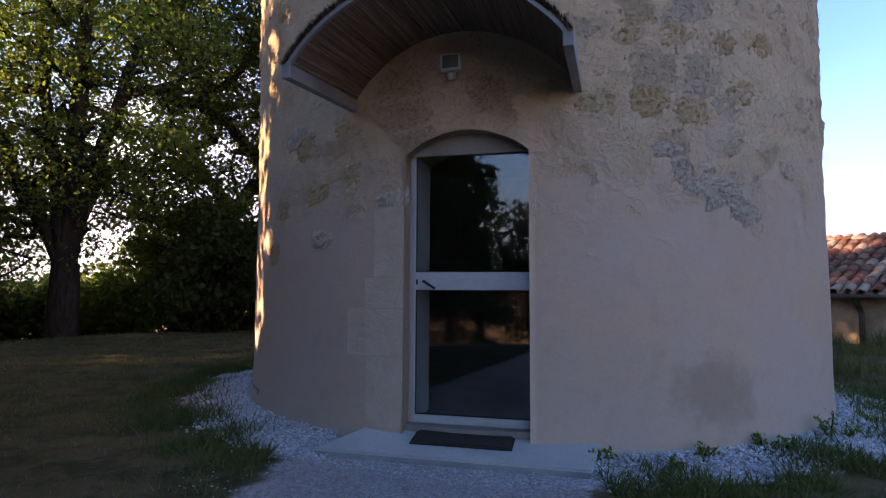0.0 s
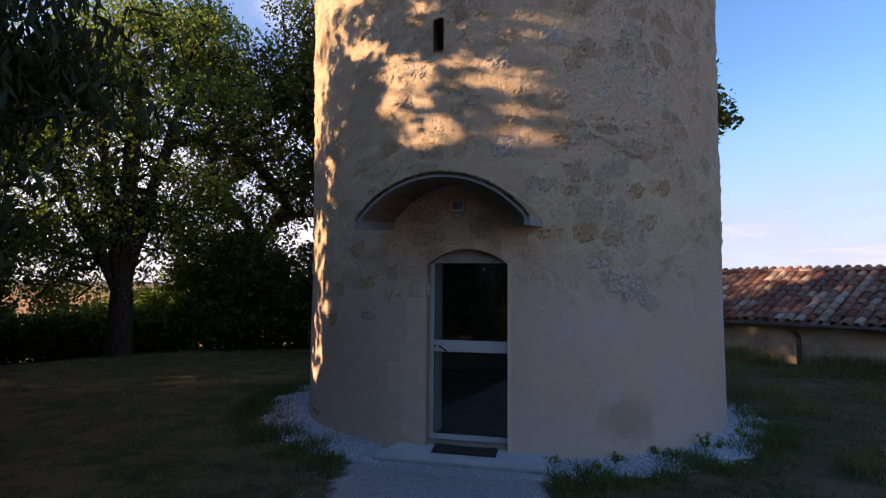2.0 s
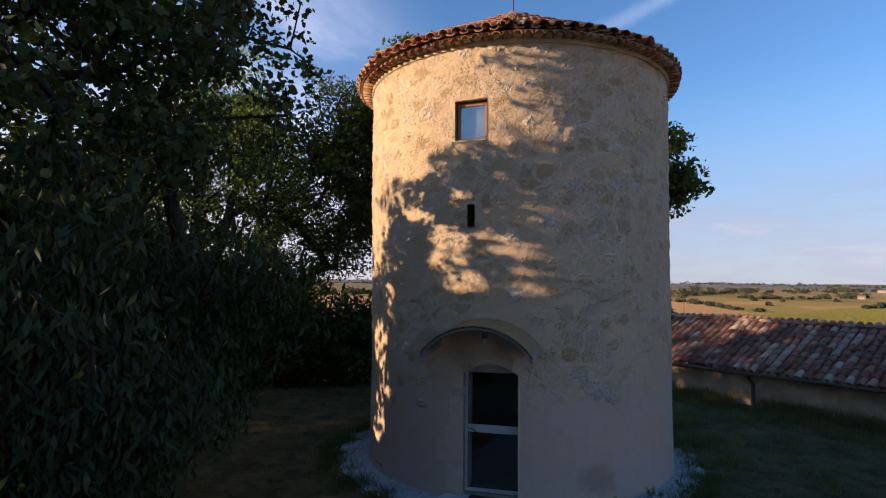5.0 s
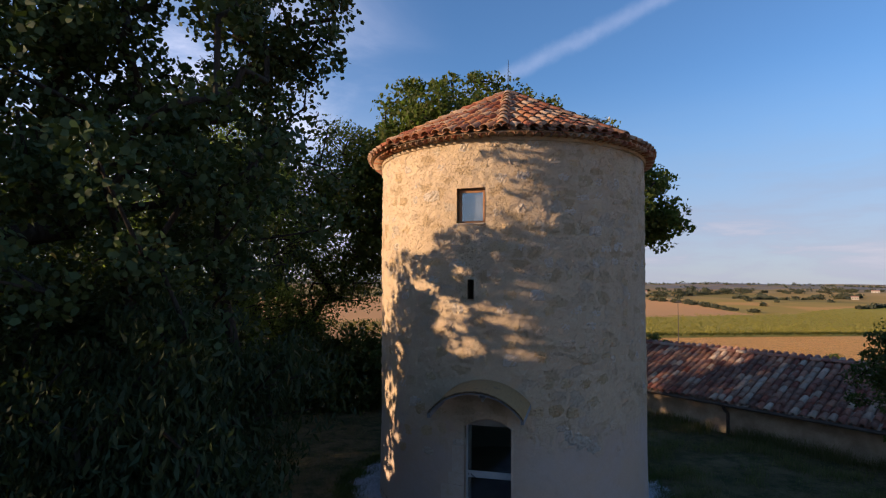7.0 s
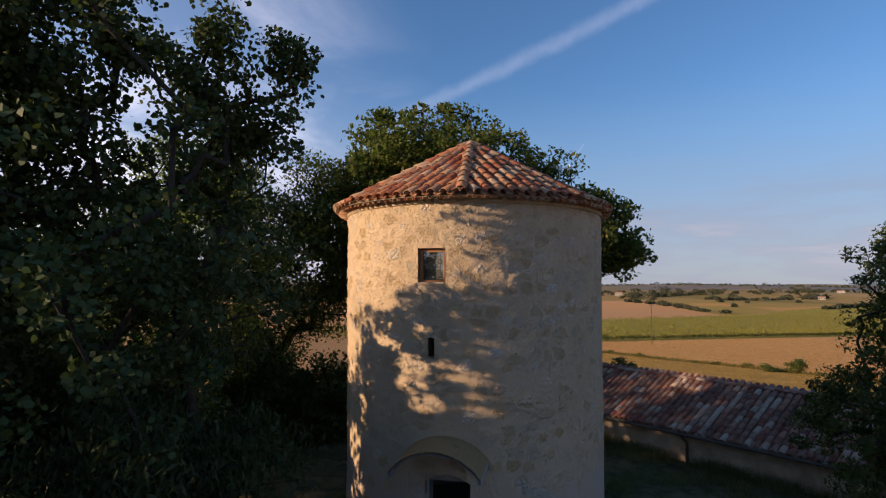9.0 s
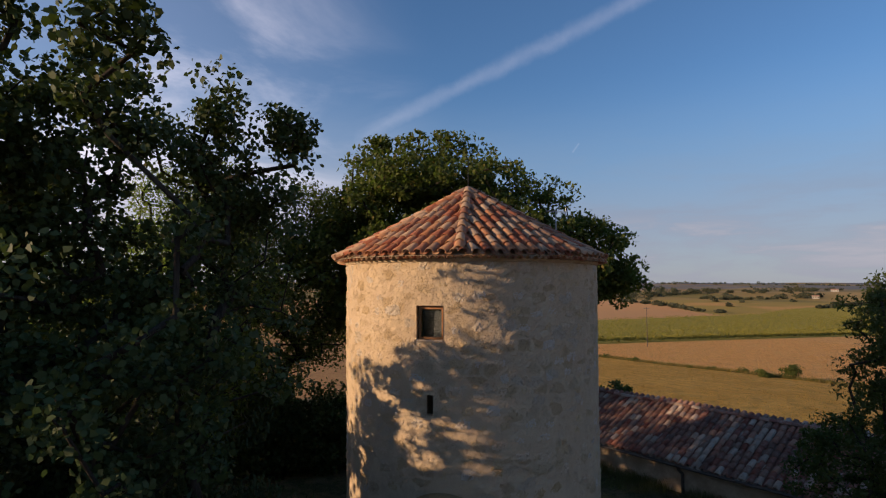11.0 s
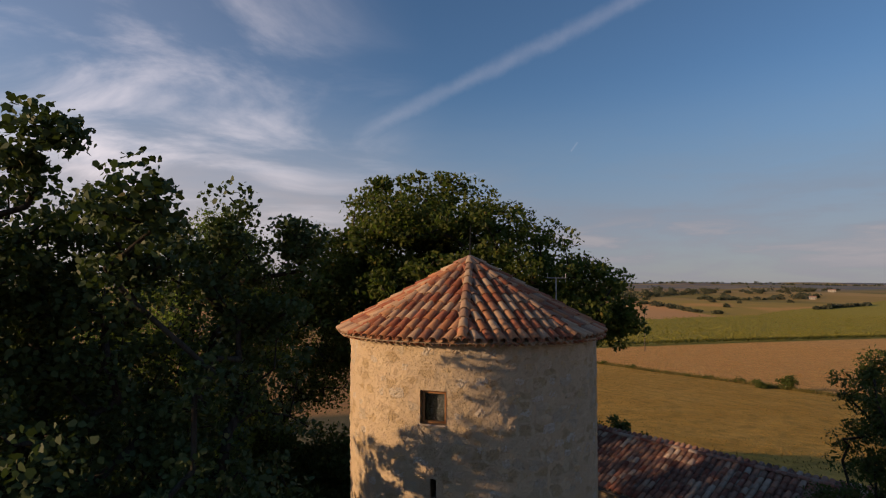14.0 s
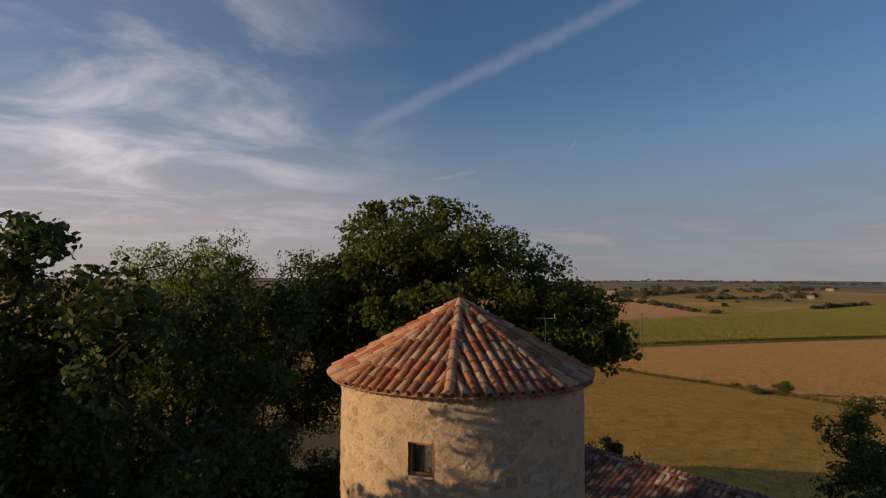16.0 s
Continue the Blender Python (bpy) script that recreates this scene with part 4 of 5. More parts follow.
                rows.append(row)
        b0, f0, b1, f1 = rows
        for k in range(n):
            bm.faces.new((b0[k], f0[k], f0[k + 1], b0[k + 1]))
            bm.faces.new((b1[k], b1[k + 1], f1[k + 1], f1[k]))
            bm.faces.new((f0[k], f1[k], f1[k + 1], f0[k + 1]))
            bm.faces.new((b0[k], b0[k + 1], b1[k + 1], b1[k]))
        for k in (0, n):
            bm.faces.new((b0[k], f0[k], f1[k], b1[k]))
        return bm
    part("sheet", skin(0.0, 0.008, -deep, 0.0), SHEET, base, "glossy brown corrugated sheet")
    part("reed_mat", skin(0.010, 0.034, -deep + 0.005, 0.0, 0.02, 3), REED, base, "tan reed mat with a frayed edge")
    for s in (-1, 1):
        x, z = s * half, 0.0
        inner = TR - math.sqrt(TR * TR - half * half)
        part("side_rail", boxes((min(x - s * 0.03, x + s * 0.03), max(x - s * 0.03, x + s * 0.03), -deep - 0.01, inner + 0.03, -0.065, 0.026), bevel=0.004), RAIL, base, "dull grey metal edge rail")
    bm = bmesh.new()
    for k in range(n):
        (x0, z0), (x1, z1) = arc(k, -0.012), arc(k + 1, -0.012)
        (x2, z2), (x3, z3) = arc(k, 0.012), arc(k + 1, 0.012)
        v = [bm.verts.new(q) for q in ((x0, -deep - 0.012, z0), (x1, -deep - 0.012, z1), (x3, -deep - 0.012, z3), (x2, -deep - 0.012, z2), (x0, -deep + 0.02, z0), (x1, -deep + 0.02, z1), (x3, -deep + 0.02, z3), (x2, -deep + 0.02, z2))]
        for f in ((0, 1, 2, 3), (7, 6, 5, 4), (4, 5, 1, 0), (3, 2, 6, 7)):
            bm.faces.new([v[i] for i in f])
    part("front_rim", bm, RAIL, base, "dull grey front rim")
    # frayed ends of the reeds along the front edge
    rnd = random.Random(8)
    vs, fs = [], []
    for k in range(2600):
        a = -a0 + 2 * a0 * rnd.random()
        r = rad + rnd.uniform(0.008, 0.038)
        x, z = math.sin(a) * r, math.cos(a) * r - rad + rise
        l, w = rnd.uniform(0.015, 0.05), 0.003
        i = len(vs)
        vs += [(x - w, -deep, z), (x + w, -deep, z), (x + rnd.uniform(-0.012, 0.012), -deep - l, z + rnd.uniform(-0.010, 0.035))]
        fs.append((i, i + 1, i + 2))
    tagged(part("fringe", mesh_np("fringe", vs, fs, False, HEATHER), None, base), kind="stuff")


canopy()


def floodlight():
    base = thing("floodlight", D @ pose(-0.14, -TR - 0.0, 2.755), "white outdoor floodlight with a small sensor under the canopy", "lamp")
    part("housing", boxes((-0.078, 0.078, -0.08, -0.02, 0.045, 0.17), bevel=0.012), WHITE, base)
    part("lens", boxes((-0.060, 0.060, -0.084, -0.0805, 0.06, 0.155)), LENS, base, "dark glass front")
    part("bracket", boxes((-0.03, 0.03, -0.02, 0.02, 0.0, 0.12), bevel=0.004), WHITE, base)
    bm = bmesh.new()
    bmesh.ops.create_uvsphere(bm, u_segments=14, v_segments=8, radius=0.033)
    bmesh.ops.translate(bm, verts=bm.verts[:], vec=(0.0, -0.06, 0.004))
    part("sensor", from_bm("sensor", bm, WHITE, True), None, base)
    part("sensor_arm", boxes((-0.02, 0.02, -0.07, -0.03, -0.005, 0.04), bevel=0.004), WHITE, base)


floodlight()


def antenna():
    z = APEX.z - SLOPE * 2.5
    base = thing("tv_antenna", pose(3.45, 7.9, z), "small television antenna on a short roof mast", "antenna")
    part("mast", tube([(0, 0, -0.1), (0, 0, 0.85)], 0.018, 8), ZINC, base)
    part("boom", tube([(-0.28, -0.1, 0.82), (0.34, 0.12, 0.82)], 0.010, 6), ZINC, base)
    for k in range(5):
        x = -0.25 + 0.13 * k
        part("element", tube([(x + 0.05, x * 0.36 - 0.16, 0.83), (x - 0.05, x * 0.36 + 0.16, 0.83)], 0.005, 5), ZINC, base)
    part("reflector", tube([(0.31, 0.11, 0.70), (0.31, 0.11, 0.95)], 0.008, 5), ZINC, base)


antenna()

# ---- step, mat ----
step = thing("door_step", D @ pose(0, -TR, 0), "pale concrete doorstep slab with a worn edge", "step")
bm = bmesh.new()
pts = [(-1.07, -0.31), (0.84, -0.31), (0.90, 0.2), (-0.80, 0.2)]
lo, hi = [bm.verts.new((x, y, -0.05)) for x, y in pts], [bm.verts.new((x, y, 0.05 + 0.08 * (y + 0.31) / 0.51)) for x, y in pts]
bm.faces.new(hi)
bm.faces.new(lo[::-1])
for k in range(4):
    bm.faces.new((lo[k], lo[(k + 1) % 4], hi[(k + 1) % 4], hi[k]))
bmesh.ops.bevel(bm, geom=bm.edges[:], offset=0.012, segments=2, affect="EDGES")
part("slab", bm, CONCRETE, step)
# thin dark skirt standing in for shade on the front and right faces
part("slab_edge", boxes((-1.062, 0.832, -0.315, -0.300, -0.05, 0.036), (0.835, 0.845, -0.29, 0.0, -0.05, 0.036), bevel=0.003), SLAB_SHADE, step, "darker slab edge with its shade painted in")
mat_ob = thing("door_mat", D @ pose(-0.045, -TR + 0.03, 0.1063, 8.9), "dark worn coir doormat on the step", "doormat")
part("coir_surface", boxes((-0.35, 0.34, -0.145, 0.10, 0.002, 0.018), bevel=0.004), COIR, mat_ob)
part("border", boxes((-0.37, 0.36, -0.165, 0.12, 0.0, 0.008), bevel=0.002), BLACK, mat_ob)


# ---- gravel ----
def pebble(seed):
    rnd = random.Random(seed)
    bm = bmesh.new()
    tips = [bm.verts.new(c) for c in ((1, 0, 0), (0, 1, 0), (-1, 0, 0), (0, -1, 0), (0, 0, 1), (0, 0, -1))]
    for k in range(4):
        bm.faces.new((tips[k], tips[(k + 1) % 4], tips[4]))
        bm.faces.new((tips[(k + 1) % 4], tips[k], tips[5]))
    for v in bm.verts:
        v.co = v.co * rnd.uniform(0.85, 1.3) + Vector((rnd.uniform(-0.3, 0.3), rnd.uniform(-0.3, 0.3), 0))
    return from_bm("pebble", bm)


def gravel_field(name, label, count, size, where, material, seed):
    rng = np.random.default_rng(seed)
    shapes = [mesh_arrays(pebble(seed * 50 + k)) for k in range(6)]
    vs, fs, base = [], [], 0
    for x, y, z in where(rng, count):
        v, f = shapes[rng.integers(6)]
        a, s = rng.uniform(0, 6.28), size * rng.uniform(0.55, 1.45)
        sc = np.array((s, s * rng.uniform(0.6, 1.0), s * rng.uniform(0.45, 0.8)))
        q = v * sc
        q = np.stack((q[:, 0] * math.cos(a) - q[:, 1] * math.sin(a), q[:, 0] * math.sin(a) + q[:, 1] * math.cos(a), q[:, 2]), 1)
        vs.append(q + (x, y, z + sc[2] * 0.5))
        fs.append(f + base)
        base += len(v)
    ob = new(name, mesh_np(name, np.concatenate(vs), np.concatenate(fs), False, material))
    tagged(ob, label, "gravel", kind="stuff")


def ring_places(rng, count):
    out = []
    while len(out) < count:
        t = rng.uniform(-150, 150) if rng.random() < 0.8 else rng.uniform(150, 210)
        p = polar(t)
        edge = 0.60 + 0.16 * noise.noise(Vector((p.x * 1.3, p.y * 1.3, 0))) + 0.10 * noise.noise(Vector((p.x * 6, p.y * 6, 2)))
        if t > 5:
            edge -= 0.12
        d = abs(rng.normal(0, 0.5)) if rng.random() < 0.35 else rng.uniform(0, edge)
        if d > edge + 0.15 or d > edge and rng.random() < 0.75:
            continue
        p = polar(t, TR + 0.01 + d)
        q = D.inverted() @ p
        if -1.07 < q.x < 0.86 and q.y < 0 and (q.y > -TR - 0.31 or q.x > -0.95):
            continue
        out.append((p.x, p.y, 0.035 * max(0, 1 - d / edge) + rng.uniform(0, 0.012)))
    return out


def path_places(rng, count):
    out = []
    while len(out) < count:
        y = rng.uniform(1.2, 4.2)
        x = rng.normal(-0.10, 0.62)
        q = D.inverted() @ Vector((x, y, 0))
        if q.y > -TR - 0.31 or abs(x + 0.1) > 1.5 or abs(x + 0.1) > 1.0 and rng.random() < 0.75:
            continue
        out.append((x, y, rng.uniform(-0.004, 0.004)))
    return out


gravel_field("gravel", "pale white limestone gravel ring round the tower foot", 30000, 0.0124, ring_places, GRAVEL, 3)
gravel_field("gravel", "fine grey crushed stone on the path", 12000, 0.0080, path_places, GRIT, 4)

# ---- barn ----
BD = Vector((-0.592, 0.806, 0)).normalized()      # along the eave, away from the camera
BN = Vector((BD.y, -BD.x, 0))                     # across, away from the tower
EV, RIDGE_W, EV_Z, RG_Z = Vector((9.2, 12.0, 0)), 3.12, 1.12, 2.50
barn = thing("barn", frame_of(EV, BN, BD), "long low rendered barn with a weathered canal tile roof", "barn")
# local x across from the eave, y along the eave
Y0, Y1 = -11.0, 14.0
part("front_wall", boxes((0.36, 0.70, Y0, Y1, -1.2, 1.13)), BARN_WALL, barn)
part("back_wall", boxes((5.6, 5.95, Y0, Y1, -2.0, 1.13)), BARN_WALL, barn)
for ya, yb in ((Y0, Y0 + 0.35), (Y1 - 0.35, Y1)):
    bm = bmesh.new()
    pro = [(0.70, -2.0), (5.6, -2.0), (5.6, 1.1), (RIDGE_W, 2.3), (0.70, 1.15)]
    a, b = [bm.verts.new((x, ya, z)) for x, z in pro], [bm.verts.new((x, yb, z)) for x, z in pro]
    bm.faces.new(a)
    bm.faces.new(b[::-1])
    for k in range(5):
        bm.faces.new((a[k], a[(k + 1) % 5], b[(k + 1) % 5], b[k]))
    part("gable_wall", bm, BARN_WALL, barn)
bslope = math.atan2(RG_Z - EV_Z, RIDGE_W)


def barn_roof():
    rnd = random.Random(21)
    bm = bmesh.new()
    prof = [(0.06, EV_Z - 0.05), (RIDGE_W, RG_Z - 0.08), (6.2, EV_Z - 0.05), (6.2, EV_Z - 0.12), (RIDGE_W, RG_Z - 0.16), (0.06, EV_Z - 0.12)]
    a, b = [bm.verts.new((x, Y0 - 0.1, z)) for x, z in prof], [bm.verts.new((x, Y1 + 0.1, z)) for x, z in prof]
    for k in range(6):
        bm.faces.new((a[k], a[(k + 1) % 6], b[(k + 1) % 6], b[k]))
    bm.faces.new(a[::-1])
    bm.faces.new(b)
    roof = part("roof", bm, CONCRETE_DARK, barn, "sagging roof of grey, pink and red canal tiles")
    cover = from_bm("tile", barrel(0.46, 0.220, 0.178, 0.080), BARN_TILE, True)
    chan = from_bm("channel_tile", barrel(0.46, 0.20, 0.20, 0.05, flip=True, seg=4), BARN_TILE, True)
    up, lat = Vector((math.cos(bslope), 0, math.sin(bslope))), Vector((0, -1, 0))
    length = RIDGE_W / math.cos(bslope)
    near, rest, chans = [], [], []
    y = Y0
    while y < Y1:
        for r in range(int(length / 0.372) + 1):
            o = Vector((0, y + rnd.uniform(-0.012, 0.012), EV_Z + 0.02 * math.sin(y * 0.8) + rnd.uniform(0, 0.012))) + up * (r * 0.372 + rnd.uniform(-0.02, 0.02))
            m = frame_of(o, lat, up) @ pose(0, 0, 0, -2.3 + rnd.uniform(-1, 1), rnd.uniform(-4, 4), rnd.uniform(-3, 3))
            (near if -4.6 < y < 4.2 else rest).append(m)
            chans.append(frame_of(Vector((0, y + 0.13, EV_Z + 0.005 + 0.02 * math.sin(y * 0.8))) + up * (r * 0.372), lat, up) @ pose(0, 0, 0, -1.8, 0, 0))
        y += 0.26
    for m in near[:300]:
        part("tile", cover, None, roof, m=m)
    rest += near[300:]
    tagged(part("far_tiles", joined("far_tiles", cover, rest, BARN_TILE), None, roof), kind="stuff")
    tagged(part("channel_tiles", joined("channel_tiles", chan, chans, BARN_TILE), None, roof), kind="stuff")
    ridge = from_bm("ridge_tile", barrel(0.46, 0.25, 0.21, 0.10), BARN_TILE, True)
    y = Y0
    while y < Y1:
        part("ridge_tile", ridge, None, roof, m=frame_of(Vector((RIDGE_W, y, RG_Z + 0.03)), (1, 0, 0), (0, 1, 0.02)) @ pose(0, 0, 0, 0, rnd.uniform(-4, 4), rnd.uniform(-2, 2)))
        y += 0.37
    g = part("gutter", tube([(-0.03, Y0, EV_Z - 0.07), (-0.03, 0, EV_Z - 0.08), (-0.03, Y1, EV_Z - 0.07)], 0.055, 8), PIPE, barn, "dull brown gutter")
    return roof


barn_roof()
part("downpipe", tube([(0.0, 0.55, EV_Z - 0.1), (0.05, 0.55, EV_Z - 0.22), (0.31, 0.55, EV_Z - 0.42), (0.31, 0.55, -0.6)], 0.06, 8), PIPE, barn, "dark weathered downpipe")


# ---- trees ----
def leaf_cloud(name, centres, spread, per, size, material, seed, droop=0.0, round_leaf=False, origin=None, broad=0.32):
    """Many small folded leaves round the given centres, as one mesh."""
    rng = np.random.default_rng(seed)
    c = np.repeat(np.asarray(centres, np.float32), per, axis=0)
    n = len(c)
    sp = np.repeat(rng.uniform(0.6, 1.25, len(centres)), per)[:, None]
    off = rng.normal(0, 1, (n, 3))
    off /= np.maximum(np.linalg.norm(off, axis=1, keepdims=True), 0.3) ** 0.5
    p = c + off * sp * np.array((spread, spread, spread * 0.72))
    if origin is not None:
        p = p[~open_to_sun(p + np.array(origin[:]), rng)]
        n = len(p)
    a = rng.normal(0, 1, (n, 3))
    a[:, 2] -= droop
    a /= np.linalg.norm(a, axis=1, keepdims=True)
    b = np.cross(a, rng.normal(0, 1, (n, 3)) + np.array((0, 0, 1.2)))
    b /= np.maximum(np.linalg.norm(b, axis=1, keepdims=True), 1e-3)
    w = np.cross(a, b)
    s = (size * rng.uniform(0.6, 1.25, n))[:, None]
    fold = s * 0.12
    if round_leaf:
        h = s * 0.5
        v = np.stack((p - a * h * 0.75 + b * h * 0.42, p + a * h * 0.12 + b * h * 0.82 + w * fold, p + a * h * 1.1,
                      p + a * h * 0.12 - b * h * 0.82 + w * fold, p - a * h * 0.75 - b * h * 0.42), 1).reshape(-1, 3)
        f = np.arange(5 * n, dtype=np.int32).reshape(-1, 5)
    else:
        v = np.stack((p - a * s * 0.5, p + b * s * broad + w * fold, p + a * s * 0.55, p - b * s * broad + w * fold), 1).reshape(-1, 3)
        f = np.arange(4 * n, dtype=np.int32).reshape(-1, 4)
    return mesh_np(name, v, f, False, material)


def skeleton_of(base, fork, tips, trunk_r, seed):
    """Trunk and limbs that grow out to the tips: list of (a, b, ra, rb)."""
    rnd = random.Random(seed)
    nodes, parent = [Vector(base)], [-1]
    steps = max(3, int((Vector(fork) - Vector(base)).length / 0.6))
    for k in range(1, steps + 1):
        p = Vector(base).lerp(Vector(fork), k / steps) + Vector((rnd.uniform(-1, 1), rnd.uniform(-1, 1), 0)) * 0.06
        nodes.append(p)
        parent.append(len(nodes) - 2)
    first = max(1, int(steps * 0.45))
    arr = np.array([n[:] for n in nodes])
    ends = []
    for tip in sorted(tips, key=lambda q: (Vector(q) - Vector(fork)).length):
        tip = Vector(tip)
        d = np.linalg.norm(arr - np.array(tip[:]), axis=1)
        below = np.maximum(0, arr[:, 2] - tip.z) * 1.2
        cost = d + below
        cost[:first] += 50
        i = int(cost.argmin())
        start = nodes[i]
        n = max(1, int((tip - start).length / 0.7))
        prev = i
        side = Vector((rnd.uniform(-1, 1), rnd.uniform(-1, 1), rnd.uniform(-0.2, 0.7))) * 0.12 * (tip - start).length
        new_nodes = []
        for k in range(1, n + 1):
            f = k / n
            nodes.append(start.lerp(tip, f) + side * (f * (1 - f) * 2))
            parent.append(prev)
            prev = len(nodes) - 1
            new_nodes.append(nodes[-1][:])
        arr = np.concatenate((arr, np.array(new_nodes)))
        ends.append(prev)
    load = np.zeros(len(nodes))
    for e in ends:
        load[e] += 1
    for i in range(len(nodes) - 1, 0, -1):
        load[parent[i]] += load[i]
    rad = np.maximum(0.008, trunk_r * (load / max(load[0], 1)) ** 0.47)
    flare = 1.35
    return [(nodes[parent[i]], nodes[i], rad[parent[i]] * (flare if parent[i] == 0 else 1) if parent[i] < steps else min(rad[parent[i]], rad[i] * 1.25), rad[i]) for i in range(1, len(nodes))]


def limbs_mesh(name, segs, sides=6):
    vs, fs = [], []
    for a, b, ra, rb in segs:
        t = (b - a)
        if t.length < 1e-4:
            continue
        t.normalize()
        u = t.orthogonal().normalized()
        w = t.cross(u)
        i = len(vs)
        k_s = sides if ra > 0.03 else 4
        for p, r in ((a, ra), (b + t * rb * 0.3, rb)):
            for k in range(k_s):
                an = 2 * math.pi * k / k_s
                vs.append((p + (u * math.cos(an) + w * math.sin(an)) * r)[:])
        for k in range(k_s):
            fs.append((i + k, i + (k + 1) % k_s, i + k_s + (k + 1) % k_s, i + k_s + k))
    return mesh_np(name, vs, fs, True, BARK)


def crown_points(blobs, count, seed, shell=0.45):
    """Places for clumps in a union of ellipsoids ((x, y, z), (rx, ry, rz)), thicker near the skin."""
    rng = np.random.default_rng(seed)
    vol = np.array([b[1][0] * b[1][1] * b[1][2] for b in blobs]) ** 0.62
    pts = []
    for k in rng.choice(len(blobs), count, p=vol / vol.sum()):
        c, r = blobs[k]
        d = rng.normal(0, 1, 3)
        d /= np.linalg.norm(d)
        pts.append(np.array(c) + d * np.array(r) * rng.uniform(0, 1) ** shell)
    return pts


# crown gaps cut to fit the tower's sun patches as viewed: across the light, above, half sizes
SUN_GAPS = np.array([(-5.25, 7.02, 0.89, 1.17), (-5.04, 7.7, 0.85, 0.39), (-6.28, 6.1, 0.82, 0.79), (-5.13, 5.75, 0.34, 0.19), (-4.1, 7.58, 0.31, 0.09), (-3.95, 7.25, 0.17, 0.09),
                     (-4.0, 6.9, 0.09, 0.13), (-4.0, 6.47, 0.12, 0.1), (-6.72, 4.78, 0.85, 1.14), (-5.65, 5.2, 0.28, 0.1), (-5.0, 4.89, 0.26, 0.09), (-4.36, 5.35, 0.11, 0.06),
                     (-3.79, 5.36, 0.07, 0.05), (-3.8, 5.14, 0.07, 0.03), (-4.54, 4.35, 0.29, 0.46), (-4.35, 3.87, 0.26, 0.25), (-4.0, 4.7, 0.21, 0.08), (-3.92, 4.52, 0.2, 0.08),
                     (-3.79, 4.23, 0.11, 0.08), (-3.79, 3.99, 0.1, 0.09), (-5.76, 3.23, 0.2, 0.36), (-6.3, 2.34, 0.4, 0.5), (-5.95, 1.57, 0.28, 0.34), (-6.35, 0.9, 0.4, 0.5)])
SUN_ACROSS = np.array(Vector((-SUN_DIR.y, SUN_DIR.x, 0)).normalized()[:])
SUN_ABOVE = np.array(SUN_DIR.cross(Vector(SUN_ACROSS[:])).normalized()[:])
SUN_ABOVE *= np.sign(SUN_ABOVE[2])
# gaps cut for the sun patches on the barn wall: place, radius
BARN_GAPS = [(EV + BD * 1.25 + BN * 0.36 + Vector((0, 0, 0.24)), 0.13), (EV + BD * 0.75 + BN * 0.36 + Vector((0, 0, 0.10)), 0.11), (EV + BD * 3.1 + BN * 0.36 + Vector((0, 0, 0.3)), 0.15), (EV + BD * 4.6 + BN * 0.36 + Vector((0, 0, 0.5)), 0.12)]
# leafless corridors fitted to the camera so the upper pane mirrors sky
REFLECTION_CUTS = [Vector(w).normalized() for w in ((-0.60, -0.70, 0.38), (-0.62, -0.78, 0.10), (-0.61, -0.74, 0.24))]


def open_to_sun(p, rng, grow=0.0):
    """Which of the places p lie in a gap cut to let the low sun through, or in a corridor cut for the upper window's
    reflection.
    """
    h, v = p @ SUN_ACROSS, p @ SUN_ABOVE
    soft = rng.uniform(-0.02, 0.08, len(p)) + grow
    hit = np.zeros(len(p), bool)
    for ch, cv, rh, rv in SUN_GAPS:
        hit |= ((h - ch) / (rh + soft)) ** 2 + ((v - cv) / (rv + soft)) ** 2 < 1
    for i in np.flatnonzero(hit & (h < -5.5) & (v < 5.6)):
        hit[i] = noise.noise(Vector((h[i] * 4.5, v[i] * 2.6, 0))) > 0.10 if v[i] > 3.5 else noise.noise(Vector((h[i] * 8, v[i] * 5, 0))) > -0.10
    for i in np.flatnonzero(hit & (h > -5.0) & (v < 4.9)):
        hit[i] = noise.noise(Vector((h[i] * 7, v[i] * 15, 5))) > -0.26
    hit &= p @ np.array(SUN_DIR[:]) > -2.0
    for q, r in BARN_GAPS:
        d = p - np.array(q[:])
        hit |= (np.hypot(d @ SUN_ACROSS, d @ SUN_ABOVE) < r + rng.uniform(-0.1, 0.06, len(p)))
    for way in REFLECTION_CUTS:
        d = p - np.array(polar(WIN_T, TR, 6.7)[:])
        s = d @ np.array(way[:])
        hit |= (np.linalg.norm(d - s[:, None] * np.array(way[:]), axis=1) < 0.45 + 0.03 * s) & (s > 0)
    return hit


def tree(name, label, x, y, fork_h, blobs, clumps, per, spread, leaf, trunk_r, leaf_mat, seed, droop=0.0, group="", lean=(0, 0), round_leaf=False, airy=0.0, broad=0.32, stems=()):
    z = land(x, y) - 0.15
    base = Vector((x, y, z))
    pts = np.array(crown_points(blobs, clumps, seed))
    tips = [Vector(p) for p in pts[~open_to_sun(pts, np.random.default_rng(seed))]]
    if airy:
        tips = [p for p in tips if p.y > 2.6 or p.z < 3.2 or p.z > 10.0 or noise.noise(p * 0.75) > airy - 0.5]
    fork = Vector((x + lean[0], y + lean[1], z + fork_h))
    t = thing(name, pose(x, y, z), label, "tree", group)
    inv = Matrix.Translation(-base)
    if stems:
        heads = [Vector(q) for q in stems]
        segs = [(base, fork, trunk_r * 1.3, trunk_r)]
        for k, head in enumerate(heads):
            mine = [p for p in tips if min(heads, key=lambda q: (q.xy - p.xy).length) is head]
